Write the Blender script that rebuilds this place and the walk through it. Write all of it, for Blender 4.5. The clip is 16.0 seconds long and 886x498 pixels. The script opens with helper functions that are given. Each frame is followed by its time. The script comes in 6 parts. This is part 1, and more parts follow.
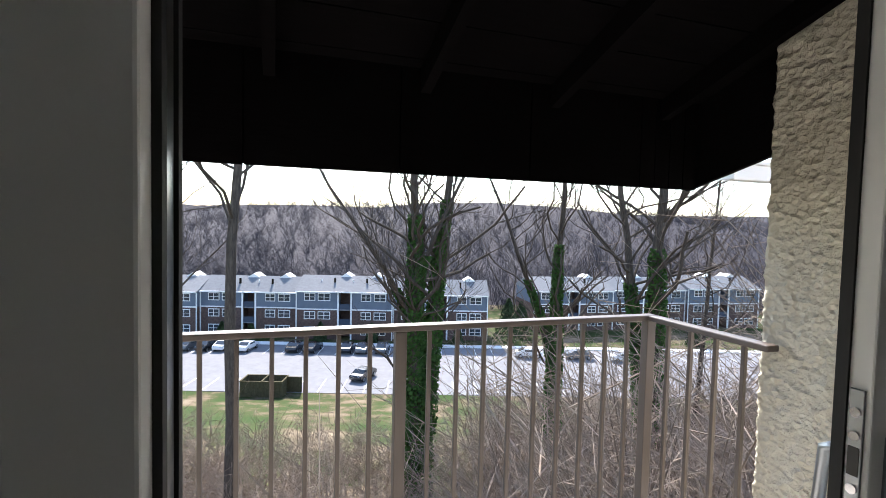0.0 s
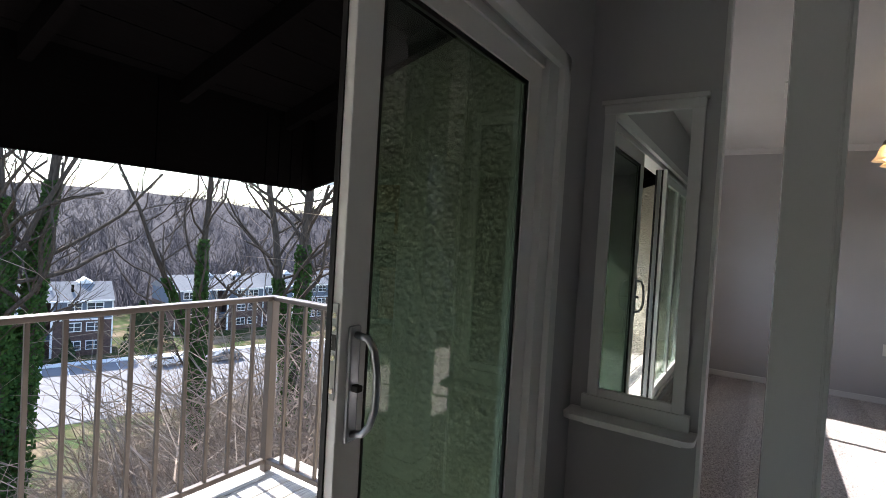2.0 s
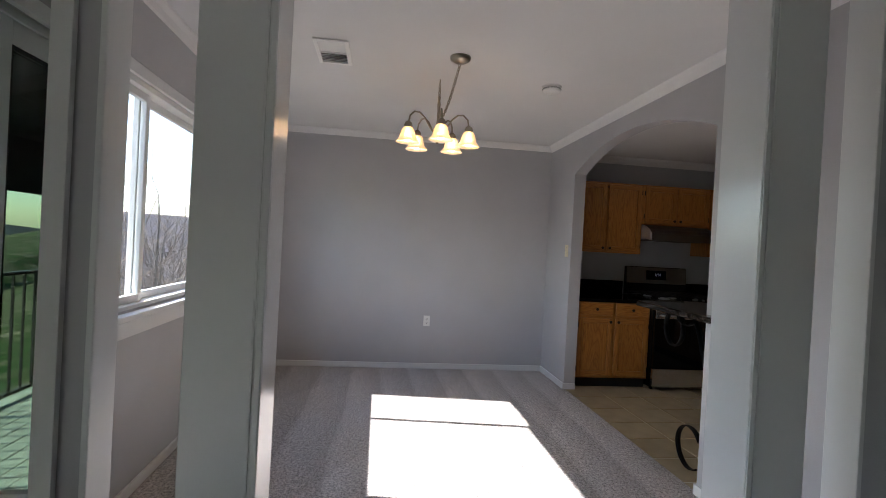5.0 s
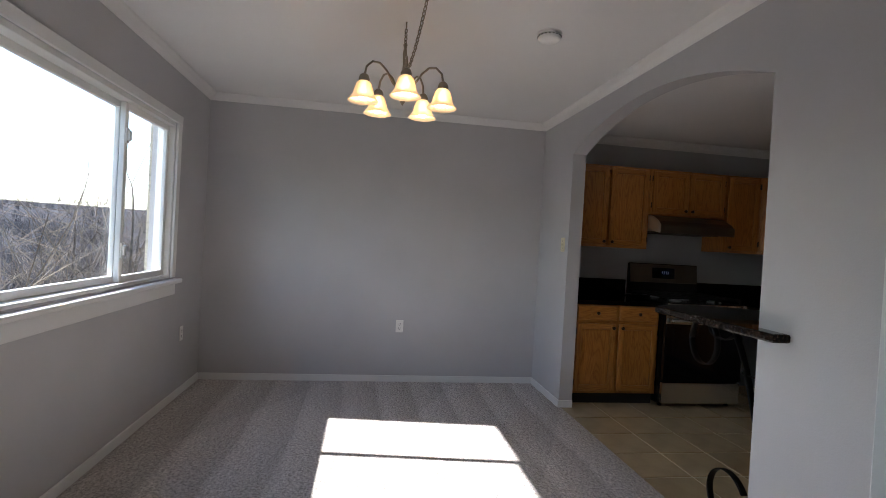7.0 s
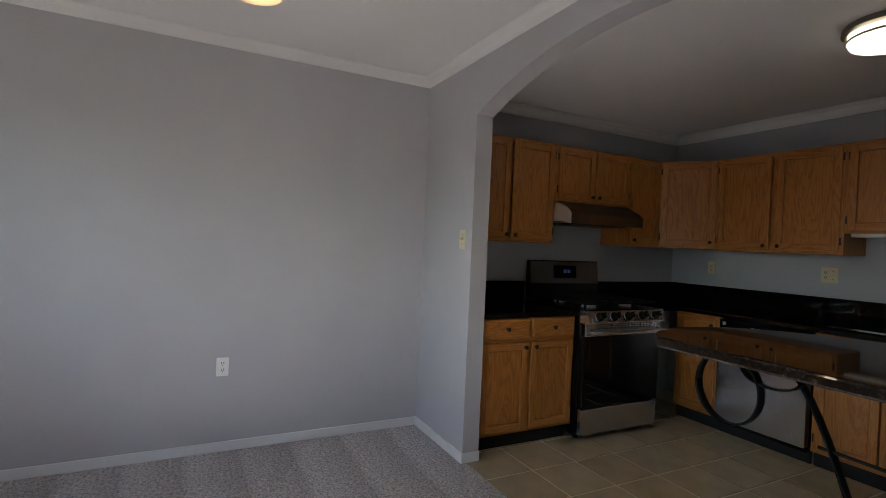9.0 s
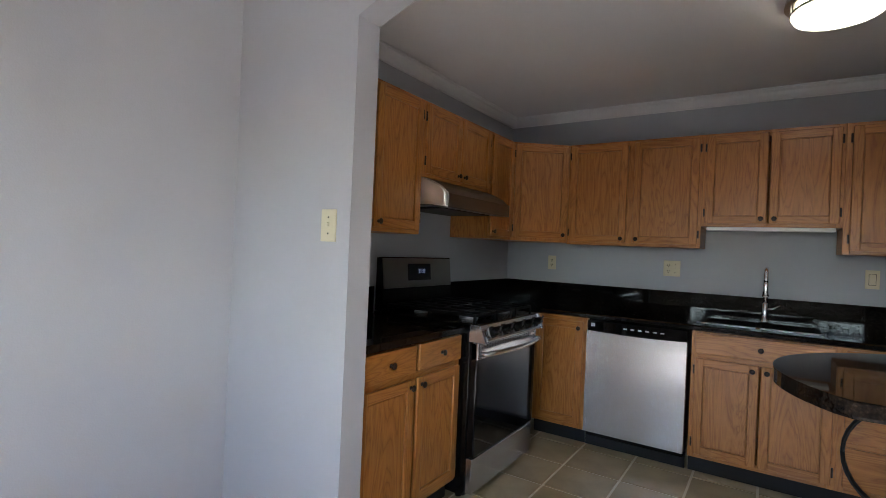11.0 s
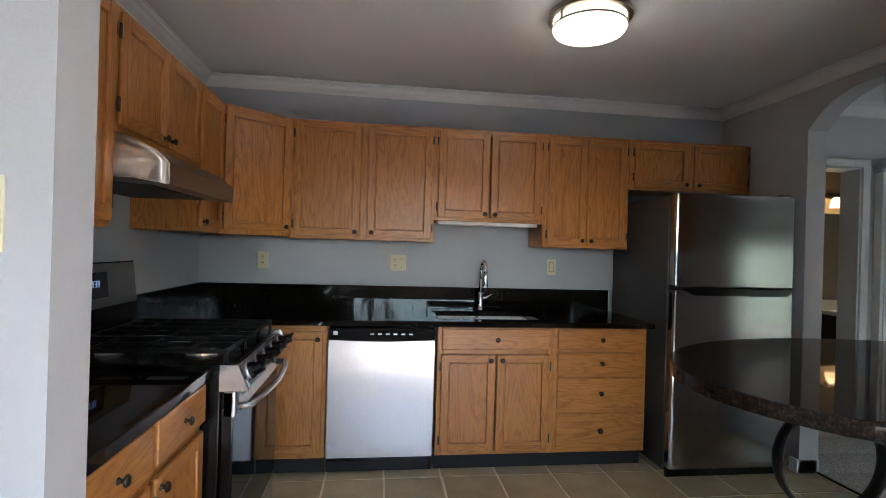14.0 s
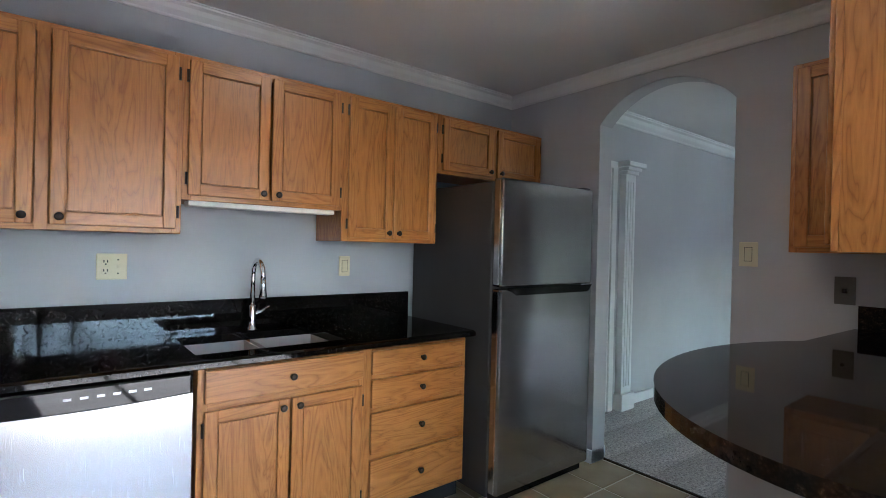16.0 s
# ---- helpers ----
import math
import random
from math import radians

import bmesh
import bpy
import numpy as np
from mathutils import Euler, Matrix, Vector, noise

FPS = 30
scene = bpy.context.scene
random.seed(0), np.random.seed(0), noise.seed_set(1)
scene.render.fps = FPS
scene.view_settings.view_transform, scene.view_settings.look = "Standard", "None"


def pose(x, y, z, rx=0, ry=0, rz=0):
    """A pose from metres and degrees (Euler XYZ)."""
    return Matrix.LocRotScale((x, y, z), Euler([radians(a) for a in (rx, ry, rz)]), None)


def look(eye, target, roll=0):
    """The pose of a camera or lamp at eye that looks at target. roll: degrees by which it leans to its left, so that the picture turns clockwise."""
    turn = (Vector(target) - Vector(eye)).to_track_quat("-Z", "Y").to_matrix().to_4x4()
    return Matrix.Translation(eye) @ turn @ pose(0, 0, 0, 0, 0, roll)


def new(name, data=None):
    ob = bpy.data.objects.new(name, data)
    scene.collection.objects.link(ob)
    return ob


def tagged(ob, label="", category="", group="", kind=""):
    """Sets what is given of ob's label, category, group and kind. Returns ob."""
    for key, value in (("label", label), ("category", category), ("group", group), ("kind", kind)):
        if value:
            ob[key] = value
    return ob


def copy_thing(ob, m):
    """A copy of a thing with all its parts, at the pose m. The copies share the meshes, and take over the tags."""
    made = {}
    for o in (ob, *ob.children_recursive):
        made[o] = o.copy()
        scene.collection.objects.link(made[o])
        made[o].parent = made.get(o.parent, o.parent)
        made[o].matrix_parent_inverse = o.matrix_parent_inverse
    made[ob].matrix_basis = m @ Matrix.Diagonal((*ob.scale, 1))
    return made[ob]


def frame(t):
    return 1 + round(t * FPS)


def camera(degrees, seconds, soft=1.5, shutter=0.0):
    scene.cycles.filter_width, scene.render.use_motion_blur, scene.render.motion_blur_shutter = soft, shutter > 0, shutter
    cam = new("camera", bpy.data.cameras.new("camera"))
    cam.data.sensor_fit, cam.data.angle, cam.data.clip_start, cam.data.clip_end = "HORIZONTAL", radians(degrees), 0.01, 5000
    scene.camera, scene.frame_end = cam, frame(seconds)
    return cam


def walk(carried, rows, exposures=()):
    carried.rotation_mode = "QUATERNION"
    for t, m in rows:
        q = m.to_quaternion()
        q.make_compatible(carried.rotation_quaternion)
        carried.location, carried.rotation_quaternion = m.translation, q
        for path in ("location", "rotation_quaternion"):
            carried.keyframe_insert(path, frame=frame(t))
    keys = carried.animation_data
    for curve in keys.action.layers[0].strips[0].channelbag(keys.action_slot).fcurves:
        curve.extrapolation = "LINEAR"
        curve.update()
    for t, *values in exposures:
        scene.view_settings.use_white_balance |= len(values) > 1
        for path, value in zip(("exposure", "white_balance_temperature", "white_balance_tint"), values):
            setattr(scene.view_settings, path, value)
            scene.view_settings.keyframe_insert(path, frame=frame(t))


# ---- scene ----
cam = camera(83.5, 16.0, soft=0.8)

PATH = [
    (0, (-0.193, 0.016, 1.388), (0.438, 1.911, 1.294), 1.4),
    (0.5, (-0.277, -0.101, 1.359), (0.538, 1.723, 1.273), 2.9),
    (1, (-0.342, -0.21, 1.365), (0.763, 1.455, 1.284), 2.9),
    (1.5, (-0.352, -0.308, 1.373), (1.072, 1.095, 1.308), 3.2),
    (2, (-0.322, -0.359, 1.365), (1.357, 0.726, 1.316), 3.4),
    (2.5, (-0.282, -0.407, 1.351), (1.541, 0.413, 1.319), 3.3),
    (3, (-0.189, -0.476, 1.338), (1.749, 0.016, 1.31), 3.6),
    (3.5, (0.022, -0.576, 1.333), (2.017, -0.425, 1.319), 3.4),
    (4, (0.231, -0.69, 1.341), (2.23, -0.754, 1.328), 3.5),
    (4.5, (0.455, -0.774, 1.357), (2.446, -0.958, 1.334), 3.2),
    (5, (0.661, -0.845, 1.355), (2.644, -1.106, 1.34), 3.1),
    (5.2, (0.719, -0.899, 1.361), (2.701, -1.161, 1.339), 3.5),
    (7.5, (1.716, -1.123, 1.32), (3.684, -1.474, 1.294), 2.8),
    (8, (2.075, -1.193, 1.351), (4.006, -1.713, 1.322), 2.7),
    (8.5, (2.409, -1.192, 1.343), (4.275, -1.913, 1.316), 2.6),
    (10.8, (3.968, -1.393, 1.301), (5.172, -2.99, 1.3), 2.5),
    (11, (4.085, -1.435, 1.299), (5.192, -3.101, 1.297), 2.5),
    (11.5, (4.294, -1.575, 1.313), (5.146, -3.384, 1.316), 2.4),
    (12, (4.419, -1.633, 1.309), (5.069, -3.525, 1.314), 2.2),
    (12.5, (4.507, -1.63, 1.322), (4.919, -3.587, 1.327), 2.1),
    (13, (4.615, -1.623, 1.319), (4.756, -3.618, 1.328), 1.9),
    (13.5, (4.715, -1.684, 1.315), (4.673, -3.684, 1.317), 1.8),
    (14, (4.846, -1.883, 1.331), (4.588, -3.866, 1.332), 1.7),
    (14.5, (4.92, -2.077, 1.323), (4.426, -4.015, 1.321), 1.7),
    (15, (5.0, -2.329, 1.33), (4.245, -4.181, 1.329), 1.6),
    (15.5, (4.985, -2.521, 1.321), (3.971, -4.244, 1.318), 1.4),
    (16, (4.917, -2.806, 1.347), (3.677, -4.374, 1.339), 1.4),
]
# the clip's camera opens up as it turns from daylight to the rooms
EXPOSURES = [(0.0, 1.7, 6400, 12), (1.0, 1.62, 6400, 12), (2.0, 1.8, 6300, 13), (3.0, 2.0, 6250, 13), (4.0, 2.34, 6150, 13), (5.0, 2.38, 6150, 13), (7.3, 2.2, 6150, 12), (8.5, 2.34, 6150, 11), (10.8, 3.42, 5850, 10), (13.0, 3.74, 5850, 10), (14.5, 4.38, 5750, 10), (16.0, 4.8, 5400, 9)]
walk(cam, [(t, look(eye, target, roll)) for t, eye, target, roll in PATH], EXPOSURES)

# ---- world, sun, large lights ----
SUN_WAY = Vector((0.133, 1.0, 0.81)).normalized()
world = bpy.data.worlds.new("sky")
scene.world = world
world.use_nodes = True
wn = world.node_tree
sky = wn.nodes.new("ShaderNodeTexSky")
sky.sky_type = "NISHITA"
sky.sun_disc = False
sky.sun_elevation = math.asin(SUN_WAY.z)
sky.sun_rotation = math.atan2(SUN_WAY.x, SUN_WAY.y)
sky.air_density, sky.dust_density = 1.0, 0.6
wn.nodes["Background"].inputs[1].default_value = 0.15
wn.links.new(sky.outputs[0], wn.nodes["Background"].inputs[0])
sun = new("sun", bpy.data.lights.new("sun", "SUN"))
sun.data.energy, sun.data.angle, sun.data.color = 5.0, radians(0.5), (1.0, 0.95, 0.88)
sun.matrix_world = look(SUN_WAY * 60, (0, 0, 0))


# ---- materials ----
def mat(name, color, rough=0.5, metal=0.0, **extra):
    m = bpy.data.materials.new(name)
    m.use_nodes = True
    b = m.node_tree.nodes["Principled BSDF"]
    b.inputs["Base Color"].default_value = (*color, 1)
    b.inputs["Roughness"].default_value = rough
    b.inputs["Metallic"].default_value = metal
    for k, v in extra.items():
        b.inputs[k.replace("_", " ")].default_value = v
    return m


def tex(m, kind, scale, stretch=(1, 1, 1), space="Object", **inputs):
    nt = m.node_tree
    co = nt.nodes.new("ShaderNodeTexCoord")
    mp = nt.nodes.new("ShaderNodeMapping")
    mp.inputs["Scale"].default_value = stretch
    nt.links.new(co.outputs[space], mp.inputs[0])
    t = nt.nodes.new(kind)
    if "Scale" in t.inputs:
        t.inputs["Scale"].default_value = scale
    for k, v in inputs.items():
        t.inputs[k.replace("_", " ")].default_value = v
    nt.links.new(mp.outputs[0], t.inputs["Vector"])
    return t


def ramp(m, src, stops):
    r = m.node_tree.nodes.new("ShaderNodeValToRGB")
    el = r.color_ramp.elements
    while len(el) < len(stops):
        el.new(0.5)
    for e, (p, c) in zip(el, stops):
        e.position, e.color = p, (*c, 1)
    m.node_tree.links.new(src, r.inputs[0])
    return r


def mix(m, fac, a, b, blend="MIX"):
    nt = m.node_tree
    x = nt.nodes.new("ShaderNodeMix")
    x.data_type, x.blend_type = "RGBA", blend
    for sock, val in ((x.inputs[0], fac), (x.inputs[6], a), (x.inputs[7], b)):
        if isinstance(val, bpy.types.NodeSocket):
            nt.links.new(val, sock)
        elif isinstance(val, tuple):
            sock.default_value = (*val, 1)
        else:
            sock.default_value = val
    return x.outputs[2]


def setin(m, name, src):
    m.node_tree.links.new(src, m.node_tree.nodes["Principled BSDF"].inputs[name])


def bump(m, src, strength, dist=0.01, chain=None):
    b = m.node_tree.nodes.new("ShaderNodeBump")
    b.inputs["Strength"].default_value, b.inputs["Distance"].default_value = strength, dist
    m.node_tree.links.new(src, b.inputs["Height"])
    if chain:
        m.node_tree.links.new(chain, b.inputs["Normal"])
    setin(m, "Normal", b.outputs[0])
    return b.outputs[0]


def painted(name, color, rough=0.6, var=0.06, orange=0.25):
    m = mat(name, color, rough)
    big = tex(m, "ShaderNodeTexNoise", 1.3, Detail=3.0)
    fine = tex(m, "ShaderNodeTexNoise", 160.0, Detail=2.0)
    lo = tuple(c * (1 - var) for c in color)
    hi = tuple(min(1, c * (1 + var)) for c in color)
    r = ramp(m, big.outputs[0], [(0.3, lo), (0.7, hi)])
    setin(m, "Base Color", r.outputs[0])
    bump(m, fine.outputs[0], orange, 0.002)
    return m


WALL = painted("gray_wall_paint", (0.47, 0.465, 0.475))
# same gray paint, with the cool window daylight put into its colour
KWALL = painted("daylit_wall_paint", (0.42, 0.44, 0.47))
TRIM = painted("white_trim_paint", (0.74, 0.74, 0.73), 0.35, 0.03, 0.1)
CEIL = painted("ceiling_paint", (0.72, 0.71, 0.70), 0.8, 0.03, 0.5)
VINYL = painted("white_vinyl", (0.78, 0.78, 0.76), 0.3, 0.02, 0.05)
SEMIGLOSS = painted("semigloss_trim_paint", (0.72, 0.72, 0.72), 0.17, 0.03, 0.12)
DARKWALL = painted("ochre_wall_paint", (0.42, 0.33, 0.2))


def carpet_mat():
    m = mat("cut_pile_carpet", (0.4, 0.37, 0.34), 0.95, Sheen_Weight=0.3)
    a = tex(m, "ShaderNodeTexNoise", 62.0, Detail=7.0, Roughness=0.9)
    b = tex(m, "ShaderNodeTexNoise", 28.0, Detail=4.0)
    w = tex(m, "ShaderNodeTexWave", 1.02, Distortion=1.6, Detail=1.5, Detail_Scale=0.6)
    w.bands_direction, w.wave_profile = "Y", "SAW"
    w2 = tex(m, "ShaderNodeTexWave", 0.55, (0.5, 1, 1), Distortion=3.0, Detail=1.0, Detail_Scale=0.4)
    w2.bands_direction, w2.wave_profile = "DIAGONAL", "SAW"
    c = ramp(m, a.outputs[0], [(0.41, (0.13, 0.117, 0.11)), (0.49, (0.57, 0.522, 0.5)), (0.58, (0.9, 0.845, 0.815))])
    d = ramp(m, b.outputs[0], [(0.35, (0.8, 0.79, 0.78)), (0.65, (1.0, 1.0, 1.0))])
    e = ramp(m, w.outputs[0], [(0.0, (0.76, 0.75, 0.74)), (0.85, (1.05, 1.05, 1.05)), (1.0, (0.9, 0.9, 0.9))])
    f = ramp(m, w2.outputs[0], [(0.0, (0.9, 0.9, 0.9)), (1.0, (1.05, 1.05, 1.05))])
    k = mix(m, 1.0, c.outputs[0], d.outputs[0], "MULTIPLY")
    k = mix(m, 1.0, k, f.outputs[0], "MULTIPLY")
    setin(m, "Base Color", mix(m, 1.0, k, e.outputs[0], "MULTIPLY"))
    n = bump(m, a.outputs[0], 1.0, 0.012)
    bump(m, b.outputs[0], 0.5, 0.02, n)
    return m


CARPET = carpet_mat()


def oak_mat(name, along, dark=0.9):
    m = mat(name, (0.5, 0.27, 0.1), 0.38, Coat_Weight=0.25, Coat_Roughness=0.25)
    st = {"z": (7, 7, 0.8), "x": (0.8, 7, 7), "y": (7, 0.8, 7)}[along]
    nt = m.node_tree
    info = nt.nodes.new("ShaderNodeObjectInfo")
    a = tex(m, "ShaderNodeTexNoise", 1.2, st, Detail=3.0, Distortion=1.6)
    fine = tex(m, "ShaderNodeTexNoise", 14.0, st, Detail=4.0, Roughness=0.7)
    for t in (a, fine):
        sh = nt.nodes.new("ShaderNodeVectorMath")
        sh.operation = "ADD"
        sc = nt.nodes.new("ShaderNodeMath")
        sc.operation = "MULTIPLY"
        sc.inputs[1].default_value = 31.0
        nt.links.new(info.outputs["Random"], sc.inputs[0])
        nt.links.new(t.inputs["Vector"].links[0].from_socket, sh.inputs[0])
        nt.links.new(sc.outputs[0], sh.inputs[1])
        nt.links.new(sh.outputs[0], t.inputs["Vector"])
    rings = nt.nodes.new("ShaderNodeMath")
    rings.operation = "PINGPONG"
    rings.inputs[1].default_value = 0.055
    nt.links.new(a.outputs[0], rings.inputs[0])
    up = nt.nodes.new("ShaderNodeMath")
    up.operation = "MULTIPLY"
    up.inputs[1].default_value = 18.0
    nt.links.new(rings.outputs[0], up.inputs[0])
    c1 = ramp(m, up.outputs[0], [(0.0, (0.34 * dark, 0.12 * dark, 0.022 * dark)), (0.16, (0.43 * dark, 0.166 * dark, 0.033 * dark)), (0.5, (0.48 * dark, 0.196 * dark, 0.041 * dark)), (1.0, (0.53 * dark, 0.222 * dark, 0.049 * dark))])
    c2 = ramp(m, fine.outputs[0], [(0.36, (0.62, 0.52, 0.42)), (0.56, (1.0, 1.0, 1.0))])
    setin(m, "Base Color", mix(m, 0.32, c1.outputs[0], c2.outputs[0], "MULTIPLY"))
    n1 = bump(m, fine.outputs[0], 0.3, 0.002)
    bump(m, up.outputs[0], 0.12, 0.002, n1)
    return m


OAK = oak_mat("oak_upright_grain", "z")
OAKX = oak_mat("oak_level_grain", "x")
OAKY = oak_mat("oak_edge_grain", "y")


def granite_mat(name, base, spec=0.4, fleck=1.0):
    m = mat(name, (0.015, 0.013, 0.012), 0.035, Specular_IOR_Level=spec)
    v = tex(m, "ShaderNodeTexVoronoi", 130.0)
    n = tex(m, "ShaderNodeTexNoise", 60.0, Detail=4.0, Roughness=0.7)
    c = ramp(m, n.outputs[0], [(0.45, base), (0.62, (base[0] * 3, base[1] * 2.4, base[2] * 2)), (0.75, (0.14 * fleck, 0.11 * fleck, 0.08 * fleck))])
    d = ramp(m, v.outputs[0], [(0.0, (1.8, 1.7, 1.6)), (0.25, (1, 1, 1)), (0.6, (0.5, 0.5, 0.5))])
    setin(m, "Base Color", mix(m, 1.0, c.outputs[0], d.outputs[0], "MULTIPLY"))
    return m


GRANITE = granite_mat("black_granite", (0.005, 0.0045, 0.0045), 0.25, 0.12)
BAR_GRANITE = granite_mat("brown_black_granite", (0.012, 0.0095, 0.008), 0.14)


def brushed(name, color, rough, st):
    m = mat(name, color, rough, 1.0, Anisotropic=0.6)
    n = tex(m, "ShaderNodeTexNoise", 30.0, st, Detail=3.0)
    n2 = tex(m, "ShaderNodeTexNoise", 2.5, Detail=2.0)
    r = ramp(m, n.outputs[0], [(0.3, (rough * 0.94,) * 3), (0.7, (rough * 1.06,) * 3)])
    setin(m, "Roughness", r.outputs[0])
    lo = tuple(c * 0.95 for c in color)
    setin(m, "Base Color", ramp(m, n2.outputs[0], [(0.35, lo), (0.65, color)]).outputs[0])
    return m


STEEL = brushed("brushed_stainless", (0.66, 0.66, 0.67), 0.26, (60, 60, 0.3))
DARK_STEEL = brushed("dark_stainless", (0.2, 0.19, 0.18), 0.3, (60, 60, 0.6))
FRIDGE_STEEL = brushed("fridge_stainless", (0.34, 0.335, 0.33), 0.17, (40, 40, 0.3))
FRIDGE_SIDE = mat("fridge_gray_enamel", (0.045, 0.043, 0.042), 0.45, Specular_IOR_Level=0.3)
# near-white steel: the bright reflection on the hood's end is put into the colour
HOOD_END = brushed("reflection_bright_stainless", (0.97, 0.96, 0.93), 0.42, (60, 60, 0.3))
SINK_STEEL = brushed("satin_sink_steel", (0.8, 0.8, 0.8), 0.45, (8, 8, 8))
CHROME = mat("chrome", (0.75, 0.75, 0.76), 0.08, 1.0)
NICKEL = mat("brushed_nickel", (0.34, 0.3, 0.24), 0.3, 1.0)
BRONZE = mat("dark_bronze", (0.045, 0.032, 0.024), 0.35, 0.8)
IRON = mat("black_iron", (0.007, 0.007, 0.007), 0.55, 0.0, Specular_IOR_Level=0.12)
BLACK = mat("black_enamel", (0.005, 0.005, 0.005), 0.2, Specular_IOR_Level=0.25)
BLACK_GLASS = mat("black_oven_glass", (0.004, 0.004, 0.005), 0.04, Specular_IOR_Level=0.28)
RUBBER = mat("black_seal", (0.012, 0.012, 0.012), 0.7)
TOE = painted("black_toe_board", (0.006, 0.006, 0.007), 0.7, 0.3, 0.1)
IVORY = painted("ivory_plastic", (0.68, 0.62, 0.42), 0.35, 0.03, 0.02)
WHITE_PLASTIC = painted("white_plastic", (0.82, 0.81, 0.78), 0.35, 0.02, 0.02)
SLOT = mat("dark_slot", (0.03, 0.028, 0.025), 0.6)
ALU = brushed("aluminium_edge", (0.4, 0.42, 0.45), 0.3, (60, 60, 0.6))
MIRROR = mat("mirror_glass", (0.86, 0.9, 0.88), 0.01, 1.0)


def glass_mat(name, tint, refl):
    m = bpy.data.materials.new(name)
    m.use_nodes = True
    nt = m.node_tree
    nt.nodes.remove(nt.nodes["Principled BSDF"])
    tr = nt.nodes.new("ShaderNodeBsdfTransparent")
    tr.inputs[0].default_value = (*tint, 1)
    gl = nt.nodes.new("ShaderNodeBsdfGlossy")
    gl.inputs["Roughness"].default_value = 0.0
    lw = nt.nodes.new("ShaderNodeLayerWeight")
    lw.inputs[0].default_value = 0.5
    pw = nt.nodes.new("ShaderNodeMath")
    pw.operation = "POWER"
    pw.inputs[1].default_value = 5.0
    fr = nt.nodes.new("ShaderNodeMath")
    fr.operation = "MULTIPLY_ADD"
    fr.inputs[1].default_value, fr.inputs[2].default_value = 0.9, refl
    nt.links.new(lw.outputs["Facing"], pw.inputs[0])
    nt.links.new(pw.outputs[0], fr.inputs[0])
    mx = nt.nodes.new("ShaderNodeMixShader")
    nt.links.new(fr.outputs[0], mx.inputs[0])
    nt.links.new(tr.outputs[0], mx.inputs[1])
    nt.links.new(gl.outputs[0], mx.inputs[2])
    nt.links.new(mx.outputs[0], nt.nodes["Material Output"].inputs[0])
    return m


GLASS = glass_mat("window_glass", (0.95, 0.97, 0.96), 0.03)
FIXED_GLASS = glass_mat("lightly_tinted_glass", (0.72, 0.79, 0.74), 0.05)
DOOR_GLASS = glass_mat("green_tinted_glass", (0.34, 0.415, 0.36), 0.07)


def stucco_mat():
    m = mat("cream_stucco", (0.55, 0.5, 0.4), 0.9)
    a = tex(m, "ShaderNodeTexNoise", 120.0, Detail=3.0, Roughness=0.6)
    b = tex(m, "ShaderNodeTexNoise", 2.0, Detail=3.0)
    setin(m, "Base Color", ramp(m, b.outputs[0], [(0.3, (0.47, 0.425, 0.33)), (0.7, (0.6, 0.55, 0.44))]).outputs[0])
    c = tex(m, "ShaderNodeTexNoise", 22.0, (1, 1, 1.15), Detail=4.0, Roughness=0.6)
    v = tex(m, "ShaderNodeTexVoronoi", 34.0, (1, 1, 1.15))
    n = bump(m, a.outputs[0], 0.5, 0.004)
    n = bump(m, c.outputs[0], 1.0, 0.022, n)
    bump(m, v.outputs[0], 0.7, 0.016, n)
    return m


STUCCO = stucco_mat()


def wood_paint(name, color, rough=0.6):
    m = mat(name, color, rough)
    n = tex(m, "ShaderNodeTexNoise", 8.0, (1, 8, 8), Detail=4.0)
    s = tex(m, "ShaderNodeTexNoise", 1.7, Detail=2.0)
    r = ramp(m, n.outputs[0], [(0.3, tuple(c * 0.6 for c in color)), (0.7, tuple(c * 1.5 for c in color))])
    q = ramp(m, s.outputs[0], [(0.35, (0.7, 0.7, 0.7)), (0.65, (1, 1, 1))])
    setin(m, "Base Color", mix(m, 1.0, r.outputs[0], q.outputs[0], "MULTIPLY"))
    bump(m, n.outputs[0], 0.4, 0.004)
    return m


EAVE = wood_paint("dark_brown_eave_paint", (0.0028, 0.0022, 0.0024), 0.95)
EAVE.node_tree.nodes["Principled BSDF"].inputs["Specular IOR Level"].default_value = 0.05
RAIL = painted("brown_rail_paint", (0.11, 0.084, 0.07), 0.45, 0.15, 0.3)
DECK = wood_paint("pale_deck_paint", (0.55, 0.52, 0.47), 0.7)


def tile_mat():
    m = mat("beige_ceramic_tile", (0.4, 0.34, 0.24), 0.32)
    nt = m.node_tree
    info = nt.nodes.new("ShaderNodeObjectInfo")
    n = tex(m, "ShaderNodeTexNoise", 4.0, space="Object", Detail=5.0, Roughness=0.6)
    c = ramp(m, n.outputs[0], [(0.3, (0.33, 0.26, 0.15)), (0.7, (0.48, 0.395, 0.25))])
    d = ramp(m, info.outputs["Random"], [(0.0, (0.85, 0.84, 0.82)), (1.0, (1.05, 1.04, 1.02))])
    setin(m, "Base Color", mix(m, 1.0, c.outputs[0], d.outputs[0], "MULTIPLY"))
    bump(m, n.outputs[0], 0.08, 0.004)
    return m


TILE = tile_mat()
GROUT = painted("pale_grout", (0.72, 0.67, 0.55), 0.9)


def glow(name, color, strength, base=(0.8, 0.75, 0.65)):
    m = mat(name, base, 0.4)
    b = m.node_tree.nodes["Principled BSDF"]
    b.inputs["Emission Color"].default_value = (*color, 1)
    b.inputs["Emission Strength"].default_value = strength
    return m


